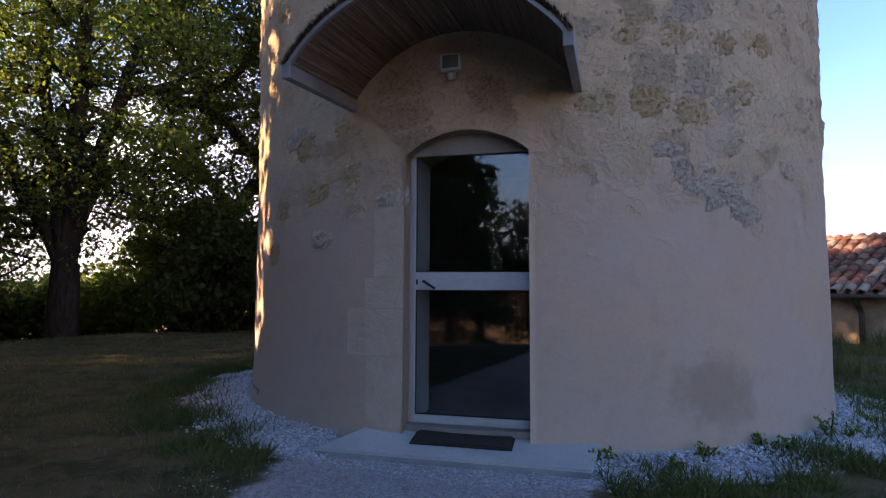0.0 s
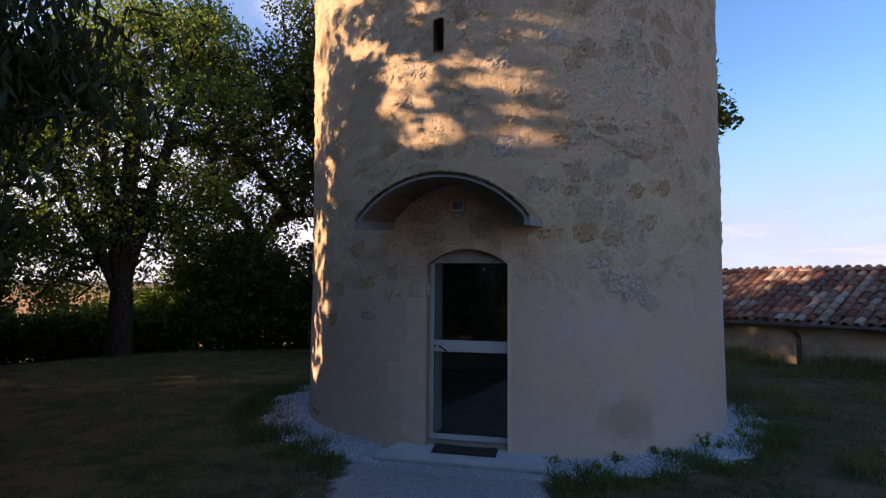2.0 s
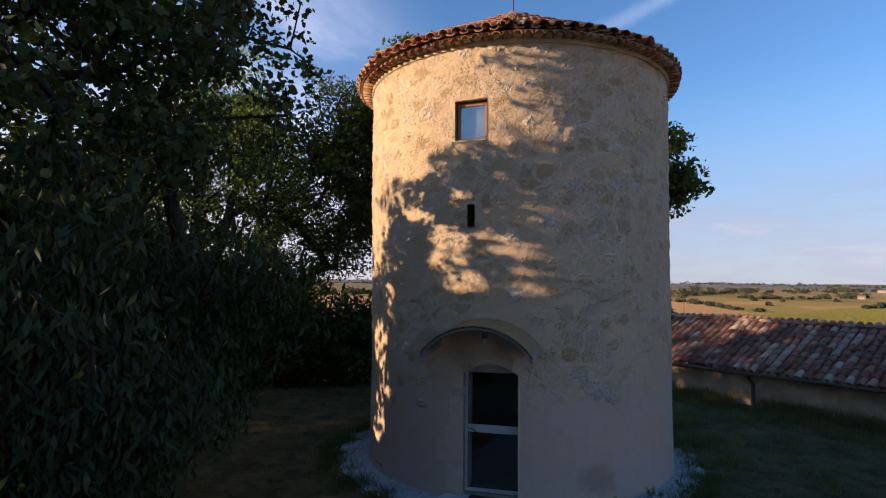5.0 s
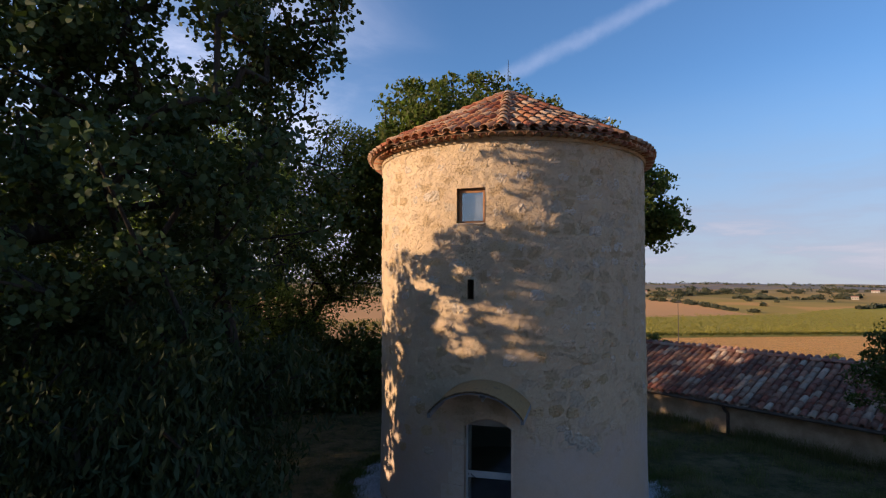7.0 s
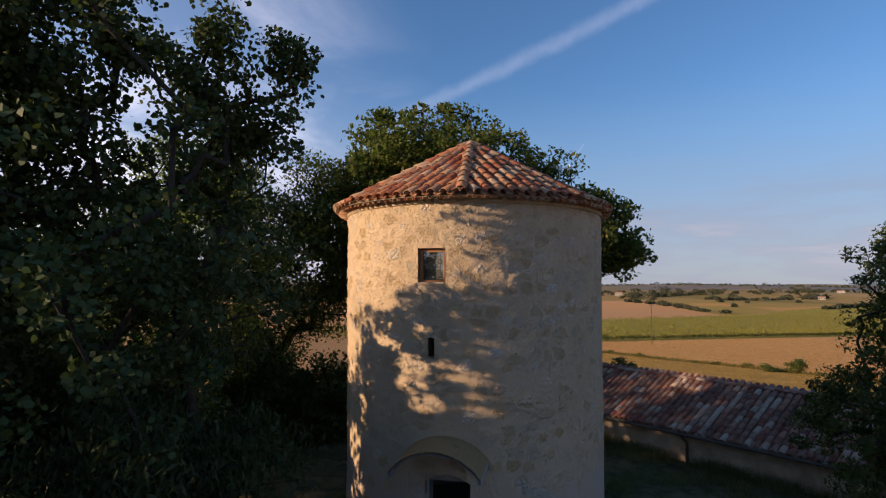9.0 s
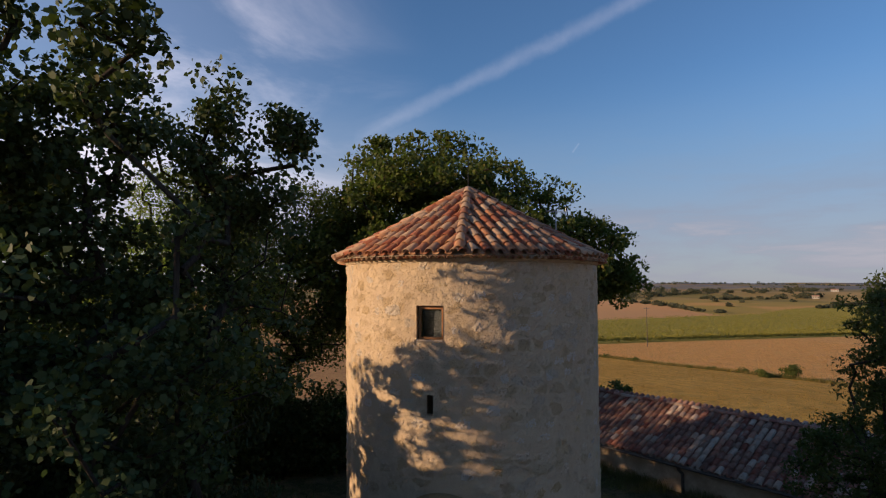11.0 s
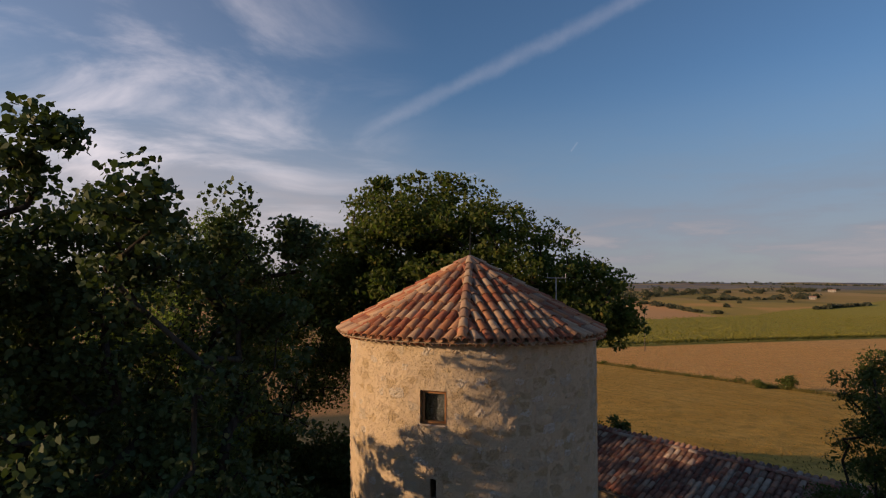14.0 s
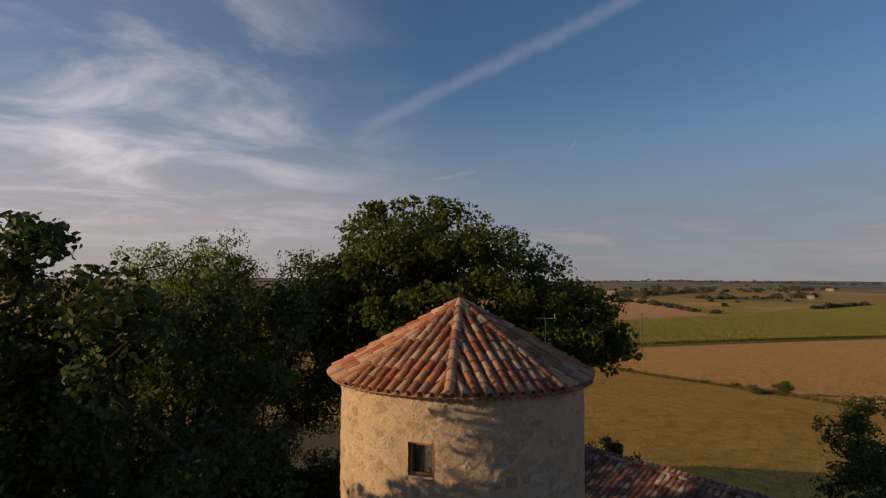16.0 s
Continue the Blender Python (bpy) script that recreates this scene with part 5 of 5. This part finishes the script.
            segs += skeleton_of(fork, head, mine, trunk_r * 0.6, seed + k)
    else:
        segs = skeleton_of(base, fork, tips, trunk_r, seed)
    mids = np.array([((a + b) / 2)[:] for a, b, ra, rb in segs])
    clear = open_to_sun(mids, np.random.default_rng(seed))
    kept, reached = [], {base.to_tuple(4)}
    for (a, b, ra, rb), off in zip(segs, clear):
        if a.to_tuple(4) in reached and (not off or ra > 0.12):
            reached.add(b.to_tuple(4))
            kept.append((inv @ a, inv @ b, ra, rb))
    part("trunk", limbs_mesh("trunk", kept), None, t)
    cents = [(p - base)[:] for p in tips]
    part("crown", leaf_cloud("crown", cents, spread, per, leaf, leaf_mat, seed + 1, droop, round_leaf, base, broad), None, t)
    return t


def bush(name, label, x, y, blobs, clumps, per, spread, leaf, leaf_mat, seed, group="", category="bush"):
    z = land(x, y) - 0.05
    base = Vector((x, y, z))
    pts = np.array(crown_points([((x + c[0], y + c[1], z + c[2]), r) for c, r in blobs], clumps, seed, 0.5))
    tips = [Vector(p) for p in pts[~open_to_sun(pts, np.random.default_rng(seed))]]
    t = thing(name, pose(x, y, z), label, category, group)
    segs = skeleton_of(base, base + Vector((0, 0, 0.4)), tips[: max(8, clumps // 3)], 0.06, seed)
    part("woody_base", limbs_mesh("woody_base", [(a - base, b - base, ra, rb) for a, b, ra, rb in segs]), None, t)
    part("foliage", leaf_cloud("foliage", [(p - base)[:] for p in tips], spread, per, leaf, leaf_mat, seed + 1, origin=base), None, t)
    return t


# broad dark tree close to the camera's way
tree("lime_tree", "large dark round-leaved lime tree overhanging the lawn", -7.0, 0.3, 3.0,
     [((-6.2, 0.2, 6.4), (3.6, 3.4, 3.8)), ((-4.4, 0.8, 7.4), (2.4, 2.5, 2.5)), ((-7.0, -0.6, 8.8), (2.6, 2.2, 1.9)),
      ((-4.3, 1.9, 9.2), (1.4, 1.1, 1.2)), ((-5.6, 0.0, 9.9), (1.6, 1.3, 1.0)), ((-2.9, 1.4, 8.5), (1.0, 1.0, 1.2)), ((-2.3, 1.9, 7.3), (0.6, 0.8, 1.0)),
      ((-3.7, 1.6, 10.4), (0.4, 0.5, 0.7)), ((-2.8, 2.1, 10.1), (0.45, 0.5, 0.6)), ((-3.6, -1.9, 10.15), (0.4, 0.4, 0.55)), ((-4.4, -1.2, 9.7), (0.8, 0.7, 0.9)), ((-5.1, -1.7, 10.8), (0.3, 0.3, 0.3)),
      ((-4.75, -1.8, 11.15), (0.45, 0.35, 0.08)), ((-5.5, -1.4, 10.2), (0.6, 0.5, 0.8)), ((-7.0, 3.6, 4.2), (1.6, 1.6, 2.4)), ((-5.8, 3.1, 4.4), (1.3, 1.3, 1.8)), ((-6.0, 3.5, 6.1), (1.2, 1.0, 0.9)), ((-7.4, 2.4, 3.6), (2.4, 2.0, 2.6)), ((-7.3, 0.9, 9.2), (1.5, 1.2, 1.0))],
     1380, 98, 0.26, 0.102, 0.30, LEAF_DARK, 31, 0.5, airy=0.30, round_leaf=True)
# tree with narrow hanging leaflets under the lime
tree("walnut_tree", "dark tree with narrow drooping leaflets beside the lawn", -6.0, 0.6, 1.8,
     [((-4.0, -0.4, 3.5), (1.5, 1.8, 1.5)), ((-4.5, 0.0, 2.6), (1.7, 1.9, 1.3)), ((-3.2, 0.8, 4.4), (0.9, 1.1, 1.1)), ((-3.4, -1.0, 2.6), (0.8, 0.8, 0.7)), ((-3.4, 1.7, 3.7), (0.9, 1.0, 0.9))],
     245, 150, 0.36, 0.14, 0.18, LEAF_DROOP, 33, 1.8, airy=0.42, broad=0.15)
# airy ash with several upright stems
tree("ash_tree", "tall airy light-green ash with upright stems", -9.4, 13.6, 1.9,
     [((-9.4, 14.5, 7.0), (3.8, 3.2, 3.6)), ((-8.6, 15.5, 10.6), (2.0, 2.2, 2.1)), ((-10.6, 15.0, 10.4), (2.3, 2.0, 1.9)), ((-12.2, 13.6, 6.5), (3.0, 2.6, 3.4)), ((-8.2, 14.4, 4.0), (3.0, 2.0, 1.5)), ((-11.5, 13.5, 2.8), (2.8, 2.0, 1.5)), ((-14.5, 14.0, 5.0), (2.4, 2.2, 3.0))],
     740, 100, 0.42, 0.122, 0.30, LEAF_ASH, 41, 0.2, stems=((-9.2, 13.7, 8.2), (-10.6, 13.9, 8.0), (-8.3, 14.3, 7.4), (-12.2, 13.7, 6.4), (-9.9, 14.6, 9.0)))
tree("maple_tree", "dense dark-green tree behind the tower", -6.8, 17.0, 3.4,
     [((-6.8, 17.0, 7.0), (3.0, 3.0, 3.0)), ((-4.9, 16.4, 9.7), (1.9, 2.0, 2.3)), ((-8.9, 17.8, 9.8), (1.7, 2.0, 2.0)), ((-7.4, 16.4, 3.2), (2.2, 2.2, 2.0)), ((-4.6, 16.6, 5.4), (1.4, 1.4, 1.7))],
     500, 74, 0.42, 0.14, 0.28, LEAF_CROWN, 51)
tree("oak_tree", "great spreading oak with a domed dark-green crown", 1.9, 19.0, 4.2,
     [((1.2, 18.6, 9.4), (6.6, 5.4, 4.4)), ((-3.4, 17.8, 8.6), (3.4, 3.4, 3.2)), ((6.2, 17.6, 8.8), (3.1, 3.2, 2.1)), ((-0.2, 18.4, 12.2), (4.4, 3.6, 2.4)), ((8.0, 17.0, 7.8), (1.5, 1.7, 1.1))],
     900, 86, 0.44, 0.22, 0.55, LEAF_CROWN, 61)
tree("young_oak", "small open-branched tree with leafy tufts near the barn", 10.6, 4.6, 2.0,
     [((11.2, 4.8, 4.4), (2.1, 2.2, 2.2)), ((10.5, 4.4, 5.6), (0.8, 1.0, 0.9)), ((11.0, 5.4, 6.7), (1.0, 1.1, 1.1)), ((9.9, 5.4, 3.0), (1.4, 1.5, 1.4)), ((10.1, 4.4, 1.6), (1.4, 1.4, 1.0))],
     290, 130, 0.23, 0.115, 0.16, LEAF_SHRUB, 71, broad=0.24)
# trees added mostly out of view: maples on the sunny side to cast shade, others behind the camera
for k, (x, y, rx, h) in enumerate(((-13.0, 8.8, 3.0, 9.6), (-12.6, 4.6, 2.8, 7.8), (-13.6, 0.6, 2.9, 10.2), (-14.4, 12.0, 2.4, 4.6), (-12.6, -3.6, 3.3, 10.5), (-16.6, 9.8, 3.0, 5.0))):
    tree("shade_maple", "dense field maple in a row, added to shade tower and barn", x, y, 2.0,
         [((x, y, h * 0.55), (rx, rx, h * 0.42)), ((x - 0.3, y + 0.8, 1.6), (rx, rx * 0.9, 1.5))], 460 if y > 8 else 350, 44, 0.40, 0.215, 0.22, LEAF_OAK, 81 + 2 * k, group="row of field maples")
# unseen trees that darken glass reflections or shade the mirrored hedge
for k, (x, y, r, h) in enumerate(((-9.3, -12.0, 3.0, 8.0), (-27.0, -25.0, 5.0, 10.5), (-31.0, -22.0, 5.0, 10.0), (-15.5, -13.0, 3.2, 6.0), (-5.2, -19.0, 3.2, 6.4), (-12.0, -20.0, 4.0, 7.5), (-21.0, -14.0, 3.6, 6.5), (-22.5, -9.5, 3.4, 8.0), (-26.0, -18.0, 4.0, 9.0))):
    tree("walnut_tree", "dark tree added behind the camera for glass reflections and shade", x, y, 2.2,
         [((x, y, h * 0.56), (r, r * 0.9, h * 0.44)), ((x, y, 1.6), (r, r * 0.8, 1.6))], 600 if k == 0 else 280, 34, 0.42, 0.30, 0.25, LEAF_DARK, 97 + 2 * k, group="trees mirrored in the door")
for k, (x, y, r, h) in enumerate(((-15.0, 15.0, 2.0, 1.8), (-12.4, 16.0, 1.9, 1.7), (-10.4, 16.2, 1.7, 2.0), (-8.2, 16.4, 1.9, 3.0), (-6.4, 15.2, 1.6, 3.4), (-4.4, 15.8, 1.6, 3.2), (-2.6, 16.8, 1.7, 2.8), (-0.6, 17.0, 1.7, 2.0))):
    # shrubs 2 and 3 take the lighter ash leaf to imitate sunlit foliage
    bush("shrub", "dark dense shrub in the hedge under the trees", x, y, [((0, 0, h * 0.46), (r, r * 0.8, h * 0.60))], 190, 58, 0.34, 0.175, LEAF_ASH if k in (2, 3) else LEAF_SHRUB, 200 + 3 * k, "hedge under the trees")
# unseen shrubs placed to keep low sun off the tower foot and lawn
for k, (x, y, r, h) in enumerate(((-9.8, 2.6, 1.9, 4.3), (-9.9, 5.2, 1.8, 4.0), (-10.2, -0.4, 2.0, 4.0))):
    bush("shrub", "dark dense shrub added unseen to block the low sun", x, y, [((0, 0, h * 0.5), (r, r, h * 0.6))], 190, 62, 0.34, 0.17, LEAF_SHRUB, 240 + 3 * k, "shrubs beside the lawn")
# unseen hedge added so the door glass reflects something dark
for k in range(8):
    x, y = -17.0 + 2.6 * k, -10.6 - 0.35 * k
    bush("shrub", "dark hedge shrub added unseen to darken the door reflection", x, y, [((0, 0, 1.4), (1.7, 1.3, 1.6))], 90, 45, 0.34, 0.18, LEAF_DARK, 260 + 3 * k, "hedge mirrored in the door")
# unseen shrubs that shield the hedge from the sun
for k, (x, y) in enumerate(((-14.0, -13.6), (-18.0, -14.6), (-22.0, -15.6))):
    bush("shrub", "dark hedge shrub added unseen to darken the door reflection", x, y, [((0, 0, 1.7), (2.0, 1.5, 2.0))], 120, 50, 0.36, 0.2, LEAF_DARK, 320 + 3 * k, "hedge mirrored in the door")
bush("juniper_bush", "spiky dark bush rising behind the barn ridge", 9.6, 20.5, [((0, 0, 1.5), (0.9, 0.8, 1.9)), ((-0.9, 0.3, 1.2), (0.7, 0.7, 1.6)), ((1.0, -0.3, 1.0), (0.7, 0.7, 1.5))], 110, 70, 0.24, 0.15, LEAF_SHRUB, 300)


# ---- grass and weeds ----
def grass(name, label, count, where, h0, h1, width, seed, lean=0.5, blade=None):
    rng = np.random.default_rng(seed)
    p = np.array(where(rng, count), np.float32)
    n = len(p)
    h = rng.uniform(h0, h1, n)[:, None]
    a = rng.uniform(0, 2 * np.pi, n)
    side = np.stack((np.cos(a), np.sin(a), np.zeros(n)), 1) * width
    tip = np.stack((rng.normal(0, lean, n), rng.normal(0, lean, n), np.ones(n)), 1) * h
    v = np.stack((p - side, p + side, p + tip * 0.55 + side * 0.6, p + tip), 1).reshape(-1, 3)
    ob = new(name, mesh_np(name, v, np.arange(4 * n, dtype=np.int32).reshape(-1, 4), False, blade or GRASS))
    tagged(ob, label, "grass", kind="stuff")


def lawn_places(rng, count):
    out = []
    while len(out) < count:
        x, y = rng.uniform(-10.5, 11), rng.uniform(0.6, 15)
        d = math.hypot(x - TC.x, y - TC.y)
        if d < TR + 0.55 + 0.3 * rng.random() or abs(x + 0.1) < 1.05 and y < 4.3:
            continue
        b = (Vector((x, y, 0)) - EV).dot(BN)
        if b > 0.3:
            continue
        if noise.noise(Vector((x * 0.9, y * 0.9, 4))) < rng.uniform(-0.5, 0.2):
            continue
        out.append((x, y, land(x, y)))
    return out


def wall_foot(rng, count):
    out = []
    for _ in range(count):
        s, b = rng.uniform(-9, 9), 0.3 - abs(rng.normal(0, 0.35))
        p = EV + BD * s + BN * b
        if noise.noise(Vector((s * 0.7, 9, 4))) + 0.35 < rng.random() * 0.5:
            continue
        out.append((p.x, p.y, land(p.x, p.y)))
    return out


def rough_places(rng, count):
    out = []
    while len(out) < count:
        x, y = rng.uniform(4.2, 11), rng.uniform(2.5, 14)
        if math.hypot(x - TC.x, y - TC.y) < TR + 0.8 or (Vector((x, y, 0)) - EV).dot(BN) > 0.2:
            continue
        if noise.noise(Vector((x * 0.8, y * 0.8, 8))) < rng.uniform(0.0, 0.5):
            continue
        out.append((x, y, land(x, y)))
    return out


GREEN_BLADE = material("green_grass", leaf_build((0.055, 0.075, 0.024), (0.105, 0.125, 0.040), (0.16, 0.13, 0.06), 0.08, 0.3))


def edge_places(rng, count):
    out = []
    while len(out) < count:
        t, d = rng.uniform(-140, 150), abs(rng.normal(0.68, 0.22))
        if t > 4 and rng.random() < 0.65:
            d = rng.uniform(0.15, 0.85)
        p = polar(t, TR + d)
        if abs(p.x + 0.1) < 1.1 and p.y < 6 or noise.noise(p * 1.7) < rng.uniform(-0.3, 0.5):
            continue
        out.append((p.x, p.y, 0.0))
    return out


grass("grass", "patchy dry lawn grass", 70000, lawn_places, 0.02, 0.065, 0.004, 7)
grass("grass", "tall dry grass along the barn wall", 12000, wall_foot, 0.14, 0.50, 0.007, 8, 0.3)
grass("grass", "tall weedy grass on the lawn before the barn", 9000, rough_places, 0.08, 0.34, 0.006, 14, 0.35)
grass("grass", "green grass creeping into the gravel edge", 21000, edge_places, 0.03, 0.13, 0.006, 9, 0.6, GREEN_BLADE)


def weed(t, d, h, seed):
    p = polar(t, TR + d)
    rnd = random.Random(seed)
    base = thing("weed", pose(p.x, p.y, 0), "leafy green weed growing in the gravel", "weed", "weeds in the gravel")
    stems = []
    cents = []
    for k in range(4):
        q = Vector((rnd.uniform(-0.1, 0.1), rnd.uniform(-0.1, 0.1), h * rnd.uniform(0.6, 1)))
        stems.append((Vector((0, 0, -0.02)), q, 0.006, 0.003))
        cents += [tuple(q * f) for f in (0.35, 0.6, 0.8, 1.0)]
    part("stem", limbs_mesh("stem", stems), None, base)
    part("leaves", leaf_cloud("leaves", cents, 0.028, 5, 0.034, LEAF_ASH, seed), None, base)


for k, (t, d, h) in enumerate(((2, 0.10, 0.12), (14, 0.12, 0.16), (24, 0.10, 0.18), (26, 0.22, 0.15), (37, 0.16, 0.34), (39, 0.22, 0.2), (52, 0.3, 0.16), (9, 0.3, 0.12))):
    weed(t, d, h * 0.75, 400 + k)


# ---- far country ----
def corn():
    rng = np.random.default_rng(12)
    a, b = np.array((-0.442, 0.897)), np.array((0.897, 0.442))
    v, f, pts = [], [], []
    while len(pts) < 16500:
        q, s = rng.uniform(0, 1) ** 1.6, rng.uniform(60, 640)
        l2 = 150.5 + (159.5 + 0.08 * s) * q
        pts.append(a * l2 + b * s)
    pts += [a * (150.5 + rng.uniform(0, 1.5)) + b * rng.uniform(60, 420) for _ in range(2500)]
    cents = [(p[0], p[1], land(p[0], p[1]) + rng.uniform(0.8, 1.9)) for p in pts]
    ob = new("corn_field", leaf_cloud("corn_field", cents, 0.6, 4, 0.62, LEAF_CORN, 13))
    tagged(ob, "green standing maize in a long strip field", "crop", kind="stuff")


LEAF_CORN = material("maize_leaf", leaf_build((0.18, 0.16, 0.026), (0.245, 0.21, 0.038), (0.28, 0.23, 0.06), 0.04, 0.12))


def far_woods(name, label, places, size, seed, lumps=16):
    rng = np.random.default_rng(seed)
    cents = []
    for x, y, w in places:
        for _ in range(lumps):
            cents.append((x + rng.normal(0, w * 0.32), y + rng.normal(0, w * 0.32), land(x, y) + w * rng.uniform(0.1, 0.75)))
    ob = new(name, leaf_cloud(name, cents, size * 0.35, 7, size * 0.56, LEAF_FAR, seed))
    tagged(ob, label, "trees", kind="stuff")


def along(pts, gap, w, seed, jitter=6):
    rng = np.random.default_rng(seed)
    out = []
    for (x0, y0), (x1, y1) in zip(pts, pts[1:]):
        n = max(1, int(math.hypot(x1 - x0, y1 - y0) / gap))
        for k in range(n):
            t = (k + rng.uniform(0, 1)) / n
            if rng.random() < 0.2:
                continue
            out.append((x0 + (x1 - x0) * t + rng.normal(0, jitter), y0 + (y1 - y0) * t + rng.normal(0, jitter), w * rng.uniform(0.35, 1.1) * (1.6 if rng.random() < 0.15 else 1.0)))
    return out


corn()
far_woods("far_wood", "dark woods and hedges on the far slopes", along([(330, 900), (420, 990), (560, 1060), (640, 1000)], 5, 11, 1, 18) + along([(420, 800), (530, 835), (640, 860)], 7, 7, 2, 10)
          + along([(290, 800), (300, 700), (304, 590)], 4, 4.2, 3, 3) + along([(316, 574), (320, 578)], 2, 4, 9, 2), 5.0, 501)
far_woods("far_wood", "scattered trees among the far fields", along([(360, 760), (520, 900), (700, 960)], 26, 7, 21, 22) + along([(300, 640), (420, 730), (560, 760)], 44, 4.5, 22, 16) + along([(200, 1000), (600, 1250), (1000, 1300)], 14, 10, 23, 40), 5.0, 505)
far_woods("far_hedge", "field hedge on the far hillside", along([(450, 615), (560, 668)], 4, 4.2, 4, 2) + along([(700, 1030), (1000, 1400)], 20, 12, 5, 20), 5.0, 502)
far_woods("far_wood", "distant wooded ridge on the horizon", along([(-2600, 2300), (-1200, 3000), (200, 3400), (1500, 3100), (2600, 2400)], 8, 11, 6, 90), 9.0, 503, 6)
far_woods("far_wood", "woods beyond the fields behind the trees", along([(-420, 700), (-200, 900), (120, 980)], 14, 12, 7, 12), 7.0, 504)
bush("hedge_bush", "large round bush on the field bank", 58.8, 80.5, [((0, 0, 1.1), (1.5, 1.5, 1.2)), ((-3.6, 0.8, 0.6), (1.4, 1.2, 0.8))], 60, 50, 0.4, 0.24, LEAF_CROWN, 690, "bushes on the field bank")
rnd = random.Random(77)
for k in range(17):
    y = 138.6 - 4.81 * k + rnd.uniform(-1.2, 1.2)
    x = (81.6 - 0.322 * y) / 0.947 + rnd.uniform(-0.8, 0.8)
    big = rnd.uniform(0.25, 0.85)
    bush("hedge_bush", "small round bush on the field bank", x, y, [((0, 0, big * 0.5), (big * 1.3, big * 1.3, big * 0.7))], 14, 40, 0.3 * big + 0.1, 0.22, LEAF_CROWN, 600 + 3 * k, "bushes on the field bank")


BANK = material("bank_grass", leaf_build((0.11, 0.085, 0.024), (0.19, 0.14, 0.04), (0.24, 0.17, 0.06), 0.15, 0.2))


def bank_places(rng, count):
    out = []
    while len(out) < count:
        y = rng.uniform(38, 150)
        x = (81.6 - 0.322 * y) / 0.947 + rng.normal(0, 0.5 + 1.4 * max(0.0, noise.noise(Vector((y * 0.12, 3, 0)))))
        out.append((x, y, land(x, y)))
    return out


grass("grass", "rank dry grass on the bank between the fields", 9000, bank_places, 0.25, 0.75, 0.05, 10, 0.5, BANK)


def stubble_places(rng, count):
    out = []
    while len(out) < count:
        l1, l2 = 82.5 + 150 * rng.random() ** 1.3, rng.uniform(-10, 149)
        x, y = (0.897 * l1 - 0.322 * l2) / 0.9918, (0.442 * l1 + 0.947 * l2) / 0.9918
        if noise.noise(Vector((x * 0.25, y * 0.25, 1))) < rng.uniform(-0.7, 0.3):
            continue
        out.append((x, y, land(x, y)))
    return out


def meadow_places(rng, count):
    out = []
    while len(out) < count:
        x, y = rng.uniform(10, 82), rng.uniform(16, 150)
        if 0.947 * x + 0.322 * y > 81 or noise.noise(Vector((x * 0.3, y * 0.3, 5))) < rng.uniform(-0.7, 0.3):
            continue
        out.append((x, y, land(x, y)))
    return out


STRAW = material("straw", leaf_build((0.34, 0.155, 0.045), (0.50, 0.265, 0.085), (0.26, 0.19, 0.06), 0.1, 0.2))
HAY = material("meadow_grass", leaf_build((0.20, 0.105, 0.02), (0.29, 0.16, 0.032), (0.17, 0.13, 0.03), 0.2, 0.1))
grass("stubble", "cut straw tufts over the stubble field", 36000, stubble_places, 0.10, 0.30, 0.06, 15, 0.5, STRAW)
grass("grass", "golden meadow grass tufts beyond the barn", 26000, meadow_places, 0.05, 0.16, 0.04, 16, 0.5, HAY)


def pole(x, y, h):
    z = land(x, y)
    base = thing("utility_pole", pose(x, y, z), "slim grey utility pole in the stubble field", "pole")
    part("post", tube([(0, 0, -0.3), (0, 0, h)], [0.16, 0.10], 8), PIPE, base)
    part("crossarm", boxes((-1.0, 1.0, -0.08, 0.08, h - 0.5, h - 0.3), bevel=0.02), CONCRETE_DARK, base)


pole(76.6, 181.0, 13.5)


def farmhouse(x, y, w, d, h, turn):
    base = thing("farmhouse", pose(x, y, land(x, y), 0, 0, turn), "small pale farmhouse far across the fields", "house", "far farmhouses")
    part("wall", boxes((-w / 2, w / 2, -d / 2, d / 2, -1.5, h), bevel=0.05), HOUSE_WALL, base)
    bm = bmesh.new()
    pro = [(-d / 2 - 0.4, h), (0, h + d * 0.28), (d / 2 + 0.4, h)]
    a, b = [bm.verts.new((-w / 2 - 0.4, q, z)) for q, z in pro], [bm.verts.new((w / 2 + 0.4, q, z)) for q, z in pro]
    for k in range(3):
        bm.faces.new((a[k], a[(k + 1) % 3], b[(k + 1) % 3], b[k]))
    bm.faces.new(a)
    bm.faces.new(b[::-1])
    part("roof", bm, BARN_TILE, base)
    for k in range(3):
        part("window", boxes((-w / 3 + k * w / 3 - 0.5, -w / 3 + k * w / 3 + 0.5, -d / 2 - 0.06, -d / 2 - 0.003, 1.2, 2.6)), BLACK, base)


for x, y, w, d, h, t in ((600, 822, 9, 7, 3.4, -30), (880, 1150, 14, 8, 4, -35), (355, 1010, 12, 9, 5.5, -15), (-260, 900, 14, 9, 5, 10)):
    farmhouse(x, y, w, d, h, t)
